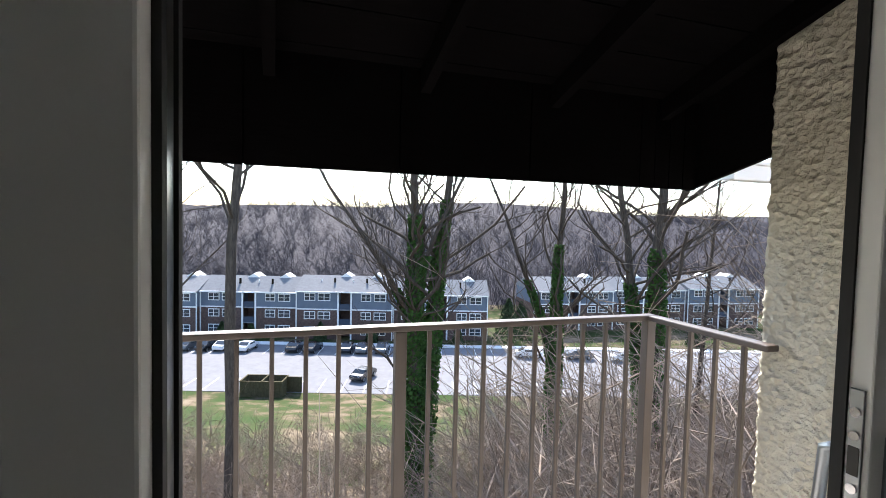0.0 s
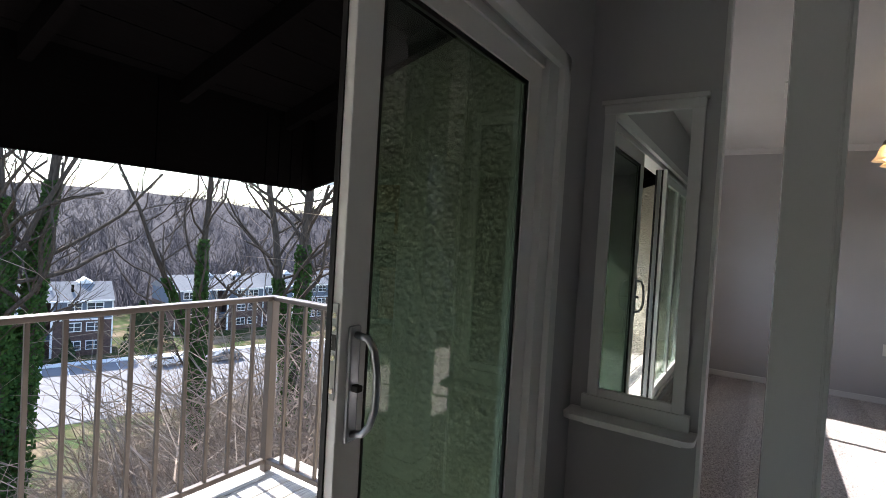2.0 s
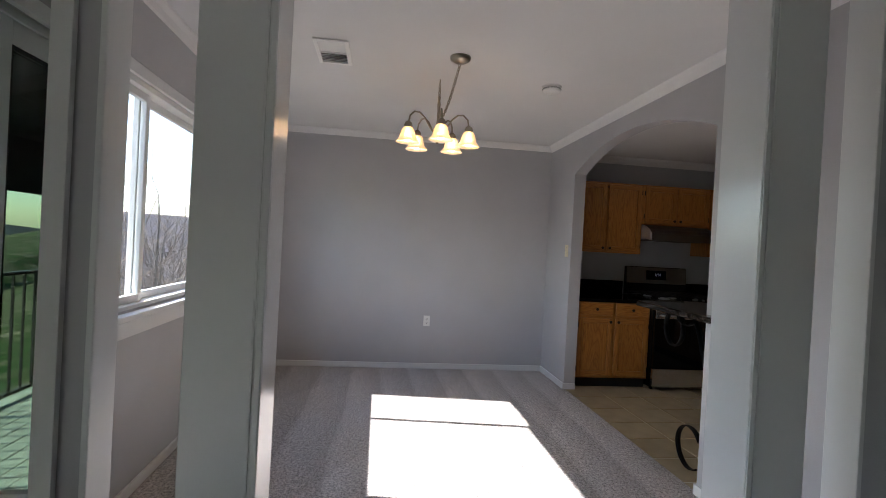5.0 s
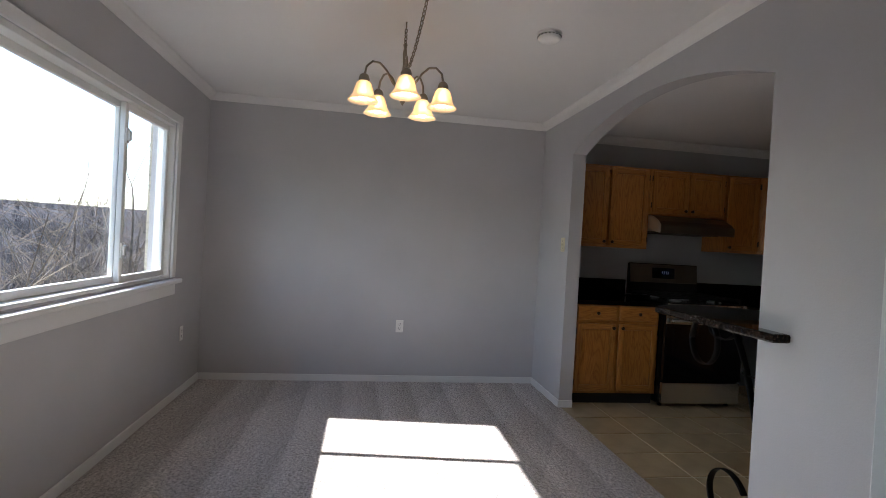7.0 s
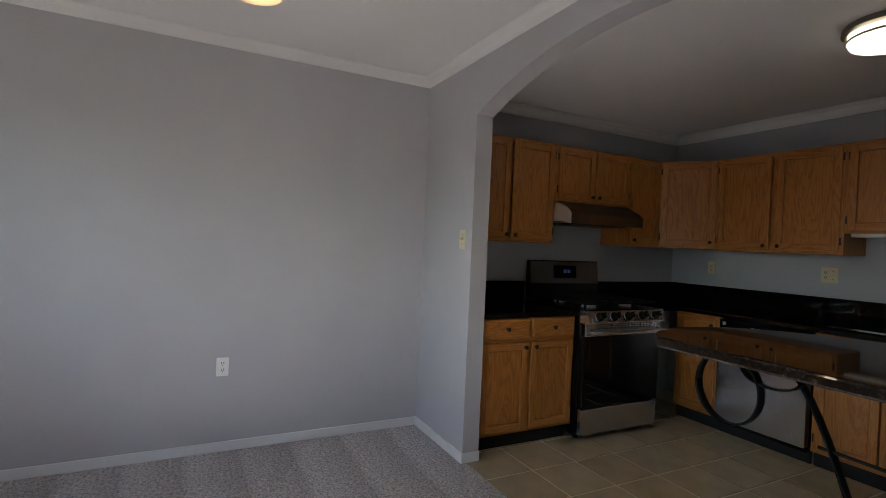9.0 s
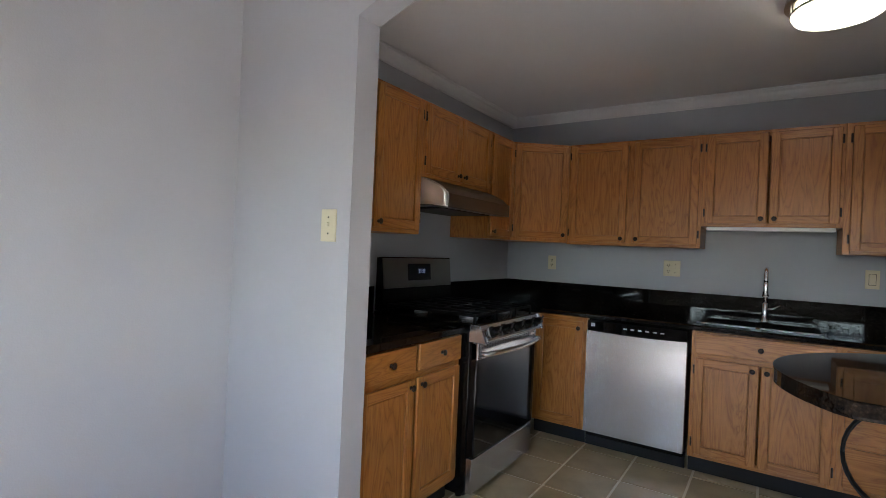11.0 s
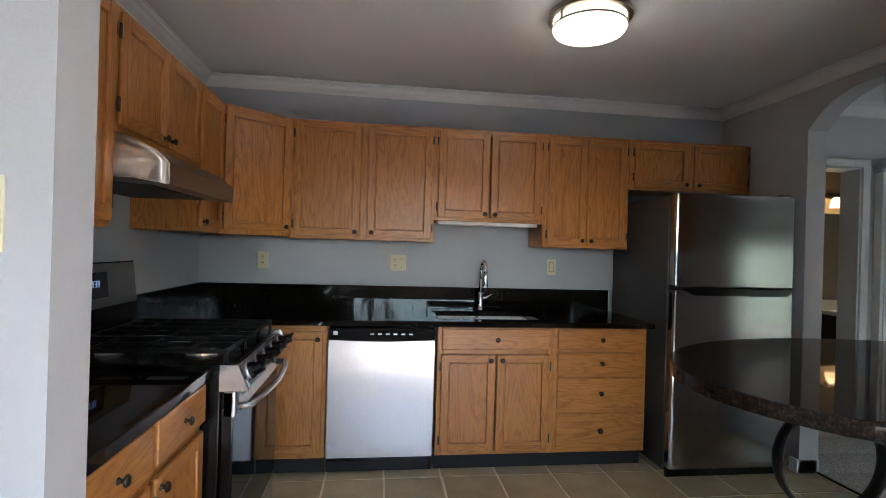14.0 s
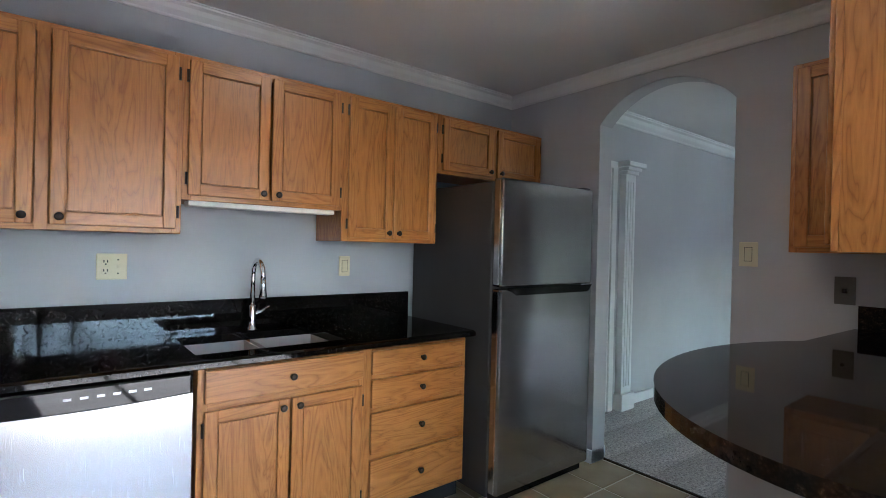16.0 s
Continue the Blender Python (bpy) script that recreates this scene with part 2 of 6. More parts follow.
BULB = glow("warm_bulb", (1.0, 0.78, 0.5), 8.5)
SHADE = glow("lit_amber_glass_shade", (1.0, 0.7, 0.4), 0.08, (0.88, 0.68, 0.42))
SHADE.node_tree.nodes["Principled BSDF"].inputs["Transmission Weight"].default_value = 0.35
DIFFUSER = glow("lit_white_diffuser", (1.0, 0.88, 0.68), 0.48)
DIGIT = glow("blue_clock_digits", (0.1, 0.3, 1.0), 0.015)

# ---- outdoor materials ----


def mottled(name, stops, scale, rough=0.95, rel=0.5, dist=0.05, stretch=(1, 1, 1)):
    m = mat(name, stops[0][1], rough, Specular_IOR_Level=0.05)
    n = tex(m, "ShaderNodeTexNoise", scale, stretch, Detail=6.0, Roughness=0.7)
    setin(m, "Base Color", ramp(m, n.outputs[0], stops).outputs[0])
    bump(m, n.outputs[0], rel, dist)
    return m


BARK = mottled("gray_brown_bark", [(0.3, (0.04, 0.033, 0.028)), (0.7, (0.12, 0.1, 0.084))], 6.0, stretch=(3, 3, 0.6))
TWIG = mottled("pale_brown_twigs", [(0.3, (0.1, 0.076, 0.058)), (0.7, (0.36, 0.285, 0.225))], 0.9)
IVY = mottled("dark_green_ivy", [(0.3, (0.018, 0.045, 0.012)), (0.7, (0.075, 0.14, 0.038))], 4.0)
GROUND = mottled("grass_and_dry_litter", [(0.4, (0.03, 0.055, 0.014)), (0.49, (0.055, 0.062, 0.024)), (0.56, (0.14, 0.108, 0.07)), (0.66, (0.2, 0.16, 0.11))], 0.16)
ASPHALT = mottled("worn_asphalt", [(0.3, (0.17, 0.17, 0.18)), (0.7, (0.22, 0.22, 0.23))], 0.8, rel=0.1)
PAINT_LINE = mat("parking_line_paint", (0.75, 0.75, 0.73), 0.7)
# distance haze is put into the bluish tone of the hill and far branches
HILL = mottled("hazy_bare_woods", [(0.3, (0.042, 0.039, 0.046)), (0.55, (0.058, 0.053, 0.059)), (0.75, (0.074, 0.066, 0.07))], 0.12, rel=0.4, dist=1.0, stretch=(1, 1, 0.35))
FARTREE = mottled("hazy_far_branches", [(0.3, (0.046, 0.043, 0.05)), (0.7, (0.074, 0.067, 0.072))], 0.05)
EVERGREEN = mottled("dull_evergreen", [(0.3, (0.02, 0.035, 0.015)), (0.7, (0.06, 0.085, 0.04))], 1.0)
SIDING = mottled("blue_gray_siding", [(0.3, (0.12, 0.145, 0.185)), (0.7, (0.155, 0.18, 0.22))], 0.5, rel=0.05)
SIDING_DARK = mottled("dark_blue_siding", [(0.3, (0.05, 0.065, 0.09)), (0.7, (0.075, 0.09, 0.12))], 0.5, rel=0.05)
BRICKWALL = mottled("brown_brick_wall", [(0.3, (0.07, 0.05, 0.045)), (0.7, (0.15, 0.1, 0.085))], 3.0, rel=0.1)
SHINGLE = mottled("pale_gray_shingles", [(0.3, (0.16, 0.164, 0.172)), (0.7, (0.22, 0.224, 0.232))], 2.0, rel=0.1)
FENCE = mottled("olive_brown_fence", [(0.3, (0.06, 0.052, 0.03)), (0.7, (0.12, 0.105, 0.062))], 3.0, rel=0.2)
PANE = mat("far_window_pane", (0.04, 0.05, 0.06), 0.08)
WHITE_FAR = mat("white_house_trim", (0.75, 0.75, 0.74), 0.6)


# ---- building helpers ----
def thing(name, m, label, category, group="", kind=""):
    e = new(name)
    e.empty_display_size = 0.1
    e.matrix_world = m
    return tagged(e, label, category, group, kind)


def mesh_of(name, bm, material, smooth=False):
    me = bpy.data.meshes.new(name)
    bmesh.ops.recalc_face_normals(bm, faces=bm.faces[:])
    bm.to_mesh(me)
    bm.free()
    me.materials.append(material)
    if smooth:
        for p in me.polygons:
            p.use_smooth = True
    return me


def part(name, bm, material, parent=None, label="", smooth=False, m=None):
    ob = new(name, mesh_of(name, bm, material, smooth))
    if parent:
        ob.parent = parent
    if m:
        ob.matrix_local = m
    if label:
        ob["label"] = label
    return ob


def structure(name, bm, material, label, category):
    return tagged(part(name, bm, material), label, category, "", "structure")


def box(bm, x0, x1, y0, y1, z0, z1, bev=0.0, seg=2):
    m = Matrix.Translation(((x0 + x1) / 2, (y0 + y1) / 2, (z0 + z1) / 2)) @ Matrix.Diagonal((abs(x1 - x0), abs(y1 - y0), abs(z1 - z0), 1))
    g = bmesh.ops.create_cube(bm, size=1, matrix=m)
    if bev > 0:
        es = list({e for v in g["verts"] for e in v.link_edges})
        bmesh.ops.bevel(bm, geom=es, offset=bev, segments=seg, affect="EDGES", profile=0.5)
    return bm


def boxes(*rows, bev=0.0):
    bm = bmesh.new()
    for r in rows:
        box(bm, *r, bev=bev)
    return bm


def cyl(bm, a, b, r0, r1=None, seg=12):
    a, b = Vector(a), Vector(b)
    d = b - a
    m = Matrix.Translation((a + b) / 2) @ d.to_track_quat("Z", "Y").to_matrix().to_4x4()
    bmesh.ops.create_cone(bm, cap_ends=True, segments=seg, radius1=r0, radius2=r0 if r1 is None else r1, depth=d.length, matrix=m)
    return bm


def lathe(profile, seg=24, m=None, bm=None):
    """Turns (radius, height) pairs round z."""
    bm = bm or bmesh.new()
    rings = []
    for r, z in profile:
        rings.append([bm.verts.new((r * math.cos(2 * math.pi * i / seg), r * math.sin(2 * math.pi * i / seg), z)) for i in range(seg)])
    made = [v for ring in rings for v in ring]
    for a, b in zip(rings, rings[1:]):
        for i in range(seg):
            j = (i + 1) % seg
            bm.faces.new((a[i], a[j], b[j], b[i]))
    if profile[0][0] > 1e-4:
        bm.faces.new(rings[0])
    if profile[-1][0] > 1e-4:
        bm.faces.new(rings[-1])
    if m:
        bmesh.ops.transform(bm, matrix=m, verts=made)
    return bm


def tube(points, radius, seg=8, bm=None, flat=None):
    """A round or flattened bar along points; radius: one, or one for each point."""
    bm = bm or bmesh.new()
    pts = [Vector(p) for p in points]
    rad = [radius] * len(pts) if not isinstance(radius, (list, tuple)) else radius
    rings = []
    side = None
    for i, p in enumerate(pts):
        d = (pts[min(i + 1, len(pts) - 1)] - pts[max(i - 1, 0)]).normalized()
        if side is None:
            side = d.orthogonal().normalized() if flat is None else Vector(flat)
        side = (side - d * side.dot(d)).normalized()
        up = d.cross(side)
        k = 1.0 if flat is None else 4.0
        rings.append([bm.verts.new(p + side * (rad[i] * k * math.cos(2 * math.pi * (j + 0.5) / seg)) + up * (rad[i] * math.sin(2 * math.pi * (j + 0.5) / seg))) for j in range(seg)])
    for a, b in zip(rings, rings[1:]):
        for j in range(seg):
            k2 = (j + 1) % seg
            bm.faces.new((a[j], a[k2], b[k2], b[j]))
    bm.faces.new(rings[0])
    bm.faces.new(rings[-1])
    return bm


def prism(outline, lo, hi, axis="z", bm=None):
    """A plate with the outline, from lo to hi along the axis."""
    bm = bm or bmesh.new()

    def at(a, b, c):
        return {"z": (a, b, c), "y": (a, c, b), "x": (c, a, b)}[axis]

    low = [bm.verts.new(at(a, b, lo)) for a, b in outline]
    top = [bm.verts.new(at(a, b, hi)) for a, b in outline]
    bm.faces.new(low)
    bm.faces.new(top)
    for i in range(len(outline)):
        j = (i + 1) % len(outline)
        bm.faces.new((low[i], low[j], top[j], top[i]))
    return bm


def run_profile(profile, axis, lo, hi, place):
    """A moulding: a profile of (out from the wall, height) swept along x or y. place(out, along, height) gives the point."""
    bm = bmesh.new()
    a = [bm.verts.new(place(o, lo, h)) for o, h in profile]
    b = [bm.verts.new(place(o, hi, h)) for o, h in profile]
    for i in range(len(profile)):
        j = (i + 1) % len(profile)
        bm.faces.new((a[i], a[j], b[j], b[i]))
    bm.faces.new(a)
    bm.faces.new(b)
    return bm

# ---- structure ----
CZ = 2.52       # ceiling
KZ = 2.465      # lower kitchen ceiling
NY = 0.347      # inner face of the window wall
EX = 6.05       # inner face of the far wall
AY0, AY1 = -2.735, -2.85   # arch wall between dining and kitchen
SY = -5.435     # sink wall
KX = 2.21       # kitchen side of the west kitchen wall

# window wall with the door opening and the dining window opening
D0, D1, DH = -2.43, 1.56, 2.06
W0, W1, WZ0, WZ1 = 2.79, 5.32, 0.955, 2.09
structure("wall_north", boxes(
    (-4.2, D0, NY, NY + 0.16, -0.2, CZ + 0.3), (D0, D1, NY, NY + 0.16, DH, CZ + 0.3), (D0, D1, NY, NY + 0.16, -0.3, -0.003),
    (D1, W0, NY, NY + 0.16, -0.2, CZ + 0.3), (W0, W1, NY, NY + 0.16, -0.2, WZ0), (W0, W1, NY, NY + 0.16, WZ1, CZ + 0.3),
    (W1, EX + 0.16, NY, NY + 0.16, -0.2, CZ + 0.3)), WALL, "gray painted wall with sliding door and window", "wall")
structure("wall_east", boxes((EX, EX + 0.16, AY1 - 0.001, NY, -0.2, CZ)), WALL, "gray painted dining room wall", "wall")
structure("wall_kitchen_east", boxes((EX, EX + 0.16, SY - 0.16, AY1 - 0.002, -0.2, CZ)), KWALL, "gray painted wall behind the range", "wall")
structure("wall_south", boxes((KX - 0.13, EX, SY - 0.16, SY, -0.2, CZ)), KWALL, "gray painted wall above the sink counter", "wall")


def arch_outline(a, b, spring, rise, lo, hi, top, n=28):
    """A wall from lo to hi, up to top, with an arched opening from a to b."""
    half, mid = (b - a) / 2, (a + b) / 2
    radius = (half * half + rise * rise) / (2 * rise)
    pts = [(lo, 0), (a, 0), (a, spring)]
    for i in range(1, n):
        x = a + (b - a) * i / n
        pts.append((x, spring + rise - radius + math.sqrt(radius ** 2 - (x - mid) ** 2)))
    return pts + [(b, spring), (b, 0), (hi, 0), (hi, top), (lo, top)]


structure("wall_arch", prism(arch_outline(3.285, 5.355, 2.125, 0.205, KX - 0.19, EX, CZ), AY0, AY1, "y"), WALL, "gray wall with a wide low arch to the kitchen", "wall")
structure("wall_kitchen_west", prism([(y, z) for y, z in arch_outline(-4.66, -3.868, 2.14, 0.19, SY, AY1, CZ)], KX - 0.13, KX, "x"), WALL, "gray wall with a narrow arched doorway", "wall")
structure("wall_stub_mirror", boxes((1.925, 2.02, -0.18, NY, 0, CZ)), WALL, "gray stub wall that carries the mirror", "wall")
structure("wall_stub_arch", boxes((1.925, 2.02, AY0, -2.265, 0, CZ)), WALL, "gray stub wall end beside the square column", "wall")
structure("wall_living_west", boxes((-4.2, -4.04, -5.36, NY, 0, CZ)), WALL, "gray painted living room wall", "wall")
structure("wall_living_south", boxes((-4.04, 1.24, -5.36, -5.2, 0, CZ), (1.24, 1.95, -5.36, -5.2, 2.04, CZ), (1.95, KX - 0.13, -5.36, -5.2, 0, CZ)), WALL, "gray living room wall with a doorway", "wall")
structure("wall_hall", boxes((-0.8, -0.7, -6.3, -5.36, 0, CZ), (2.6, 2.7, -6.3, -5.6, 0, CZ), (-0.8, 2.7, -6.4, -6.3, 0, CZ), (2.08, 2.7, -5.61, -5.595, 0, CZ)), DARKWALL, "ochre painted bathroom walls", "wall")
structure("ceiling_kitchen", boxes((KX, EX, SY, AY1, KZ, CZ - 0.002)), CEIL, "white painted kitchen ceiling", "ceiling")
structure("ceiling", boxes((-4.2, EX + 0.16, SY - 0.16, NY, CZ, CZ + 0.12), (-0.8, 2.7, -6.4, SY - 0.16, CZ, CZ + 0.12)), CEIL, "white painted ceiling", "ceiling")
structure("floor_carpet", boxes((-4.2, KX - 0.13, -5.36, NY, -0.12, 0), (KX - 0.13, EX, AY0 - 0.02, NY, -0.12, 0)), CARPET, "beige gray cut pile carpet", "floor")
structure("floor_hall", boxes((-0.8, 2.7, -6.3, -5.361, -0.12, -0.004)), TILE, "beige tiled bathroom floor", "floor")
kitchen_floor = structure("floor_kitchen", boxes((KX - 0.129, EX, SY, AY0 - 0.021, -0.12, -0.006)), GROUT, "beige ceramic floor tiles with pale grout", "floor")

# baseboards
structure("baseboard_east", boxes((EX - 0.014, EX, AY0, NY - 0.015, 0, 0.06), bev=0.004), TRIM, "low white baseboard", "baseboard")
structure("baseboard_north", boxes((2.02, EX, NY - 0.014, NY, 0, 0.06), bev=0.004), TRIM, "low white baseboard", "baseboard")
structure("baseboard_arch", boxes((5.355, EX - 0.015, AY0, AY0 + 0.014, 0, 0.06), (5.341, 5.355, AY1, AY0 + 0.014, 0, 0.06), (2.02, 3.285, AY0, AY0 + 0.014, 0, 0.06), (3.285, 3.299, AY1, AY0 + 0.014, 0, 0.06), bev=0.003), TRIM, "low white baseboard round the arch", "baseboard")
structure("baseboard_doorway", boxes((KX - 0.144, KX + 0.014, -4.674, -4.66, 0, 0.085), (KX, KX + 0.014, -4.72, -4.674, 0, 0.085), (KX - 0.144, KX + 0.014, -3.868, -3.854, 0, 0.085), bev=0.003), TRIM, "low white baseboard in the doorway", "baseboard")
structure("baseboard_living", boxes((-4.04, 0.93, -5.2, -5.186, 0, 0.085), bev=0.003), TRIM, "low white baseboard in the living room", "baseboard")
structure("threshold", boxes((KX - 0.135, KX - 0.125, -4.66, -3.868, -0.004, 0.008)), BRONZE, "dark strip between carpet and tiles", "threshold")

# crown mouldings
COVE = [(0, -0.058), (0.012, -0.05), (0.03, -0.028), (0.055, -0.01), (0.062, 0), (0, 0)]
CROWN = [(0, -0.1), (0.012, -0.1), (0.016, -0.086), (0.04, -0.06), (0.055, -0.034), (0.075, -0.022), (0.078, -0.012), (0.088, -0.008), (0.088, 0), (0, 0)]
CROWN_K = [(o * 0.85, h * 0.74) for o, h in CROWN]
Z = CZ - 0.001
structure("crown_dining_east", run_profile(COVE, "y", AY0, NY, lambda o, t, h: (EX - o, t, Z + h)), CEIL, "plain white cove moulding", "moulding")
structure("crown_dining_north", run_profile(COVE, "x", 2.02, EX, lambda o, t, h: (t, NY - o, Z + h)), CEIL, "plain white cove moulding", "moulding")
structure("crown_dining_south", run_profile(COVE, "x", 2.02, EX, lambda o, t, h: (t, AY0 + o, Z + h)), CEIL, "plain white cove moulding", "moulding")
structure("crown_kitchen_south", run_profile(CROWN_K, "x", KX, EX, lambda o, t, h: (t, SY + o, KZ - 0.001 + h)), TRIM, "stepped white crown moulding", "moulding")
structure("crown_kitchen_east", run_profile(CROWN_K, "y", SY, AY1, lambda o, t, h: (EX - o, t, KZ - 0.001 + h)), TRIM, "stepped white crown moulding", "moulding")
structure("crown_kitchen_west", run_profile(CROWN_K, "y", SY, AY1, lambda o, t, h: (KX + o, t, KZ - 0.001 + h)), TRIM, "stepped white crown moulding", "moulding")
structure("crown_living", run_profile(CROWN, "x", -4.04, 2.08, lambda o, t, h: (t, -5.2 + o, Z + h)), TRIM, "stepped white crown moulding", "moulding")


# square columns of the cased opening
def column(y0, y1, opening):
    c = thing("square_column", pose(1.995, (y0 + y1) / 2, 0), "white painted square column from carpet to ceiling", "column", "columns of the cased opening")
    h = (y1 - y0) / 2
    part("shaft", boxes((-0.09, 0.09, -h, h, 0, CZ), bev=0.004), SEMIGLOSS, c)
    e = h if opening > 0 else -h
    for a, b in ((0.002, 0.016), (0.02, 0.026)):
        y0, y1 = sorted((e - opening * a, e - opening * b))
        part("corner_bead", boxes((-0.0945, -0.0895, y0, y1, 0.1, CZ - 0.09), bev=0.0015), SEMIGLOSS, c)
    part("base", boxes((-0.1, 0.1, -h - 0.01, h + 0.01, 0, 0.1), bev=0.004), SEMIGLOSS, c)
    part("capital", boxes((-0.1, 0.1, -h - 0.01, h + 0.01, CZ - 0.09, CZ), (-0.11, 0.11, -h - 0.02, h + 0.02, CZ - 0.03, CZ), bev=0.003), SEMIGLOSS, c)
    return c


column(-0.582, -0.397, -1)
column(-2.065, -1.885, 1)

# casing strip on the stub wall ends
structure("trim_stub", boxes((1.915, 2.03, -0.196, -0.18, 0, CZ), (1.915, 2.03, -2.265, -2.249, 0, CZ), bev=0.003), TRIM, "narrow white casing on the wall ends", "trim")


# ---- sliding door ----
def sliding_door():
    d = thing("door_1", pose(0, NY, 0), "white sliding patio door, one panel slid open", "sliding door", "", "structure")
    part("door_frame", boxes((D0, D0 + 0.05, 0.03, 0.15, 0, DH), (1.455, D1, 0.012, 0.15, 0, DH), (D0, D1, 0.03, 0.15, DH - 0.035, DH), (D0, D1, 0.03, 0.17, 0, 0.03), bev=0.003), VINYL, d)
    part("track", boxes((D0 + 0.05, 1.45, 0.055, 0.062, 0.03, 0.042), (D0 + 0.05, 1.45, 0.1, 0.107, 0.03, 0.042)), ALU, d, "thin metal track")
    part("casing", boxes((D1 - 0.01, D1 + 0.06, -0.014, 0.012, 0, DH + 0.05), (D0 - 0.06, D0 + 0.01, -0.014, 0.012, 0, DH + 0.05), (D0 - 0.06, D1 + 0.06, -0.014, 0.012, DH - 0.01, DH + 0.05), bev=0.003), VINYL, d)
    # fixed panel with the meeting stile
    for x0, x1 in ((-1.385, -0.34), (D0 + 0.05, -1.385)):
        rows = [(x0, x0 + 0.07, 0.05, 0.09, 0.03, DH - 0.03), (x0 + 0.07, x1, 0.05, 0.09, 0.03, 0.12), (x0 + 0.07, x1, 0.05, 0.09, DH - 0.11, DH - 0.03)]
        if x1 > -1:
            rows.append((-0.34, -0.27, 0.0, 0.09, 0.03, DH - 0.03))
        p = part("fixed_panel", boxes(*rows, bev=0.003), VINYL, d)
        f = p if x1 > -1 else f
        g = part("pane", boxes((x0 + 0.07, x1, 0.068, 0.074, 0.12, DH - 0.11)), FIXED_GLASS, p)
        g.visible_shadow = False
    part("seal", boxes((-0.27, -0.264, 0.03, 0.045, 0.03, DH - 0.03), (-0.27, -0.262, 0.075, 0.09, 0.03, DH - 0.03)), RUBBER, f, "black weather seal")
    part("edge_strip", boxes((-0.27, -0.265, 0.048, 0.073, 0.03, DH - 0.03)), ALU, f, "bare metal edge")
    # sliding panel
    s = part("sliding_panel", boxes((0.45, 0.535, 0.04, 0.08, 0.045, 2.03), (1.345, 1.452, 0.04, 0.08, 0.045, 2.03), (0.535, 1.345, 0.04, 0.08, 0.045, 0.135), (0.535, 1.345, 0.04, 0.08, 1.945, 2.03), bev=0.003), VINYL, d)
    g = part("pane", boxes((0.535, 1.345, 0.058, 0.064, 0.135, 1.945)), DOOR_GLASS, s)
    g.visible_shadow = False
    part("gasket", boxes((0.535, 0.55, 0.046, 0.056, 0.135, 1.945), (1.33, 1.345, 0.046, 0.056, 0.135, 1.945), (0.55, 1.33, 0.046, 0.056, 1.93, 1.945), (0.55, 1.33, 0.046, 0.056, 0.135, 0.15)), RUBBER, s, "black glazing gasket")
    part("edge_seal", boxes((0.446, 0.45, 0.066, 0.08, 0.045, 2.03)), RUBBER, s, "black edge seal")
    lock = boxes((0.4465, 0.45, 0.047, 0.063, 1.0, 1.21), bev=0.001)
    part("lock_plate", lock, ALU, s, "screwed metal latch plate")
    part("latch", boxes((0.4455, 0.4475, 0.049, 0.061, 1.108, 1.142)), SLOT, s, "dark latch slot")
    bm = bmesh.new()
    for z in (1.02, 1.092, 1.155, 1.183):
        cyl(bm, (0.447, 0.055, z), (0.4445, 0.055, z), 0.006, seg=10)
    part("screw", bm, CHROME, s)
    bm = boxes((0.472, 0.508, 0.03, 0.042, 0.9, 1.16), bev=0.006)
    part("handle_plate", bm, ALU, s, "gray metal handle plate")
    pts = [(0.49, 0.034, 1.14), (0.494, 0.0, 1.135), (0.5, -0.014, 1.11), (0.503, -0.022, 1.06), (0.503, -0.024, 1.02), (0.503, -0.021, 0.98), (0.5, -0.012, 0.945), (0.494, 0.004, 0.925), (0.49, 0.034, 0.918)]
    part("handle", tube(pts, 0.0085, 10), ALU, s, "curved gray pull handle", smooth=True)
    part("thumb_latch", boxes((0.482, 0.5, 0.012, 0.034, 1.015, 1.03), bev=0.003), SLOT, s, "small black thumb latch")
    # outer handle
    pts = [(0.49, 0.08, 1.13), (0.49, 0.115, 1.11), (0.49, 0.12, 1.03), (0.49, 0.115, 0.95), (0.49, 0.08, 0.93)]
    part("outer_handle", tube(pts, 0.008, 8), ALU, s, smooth=True)


sliding_door()


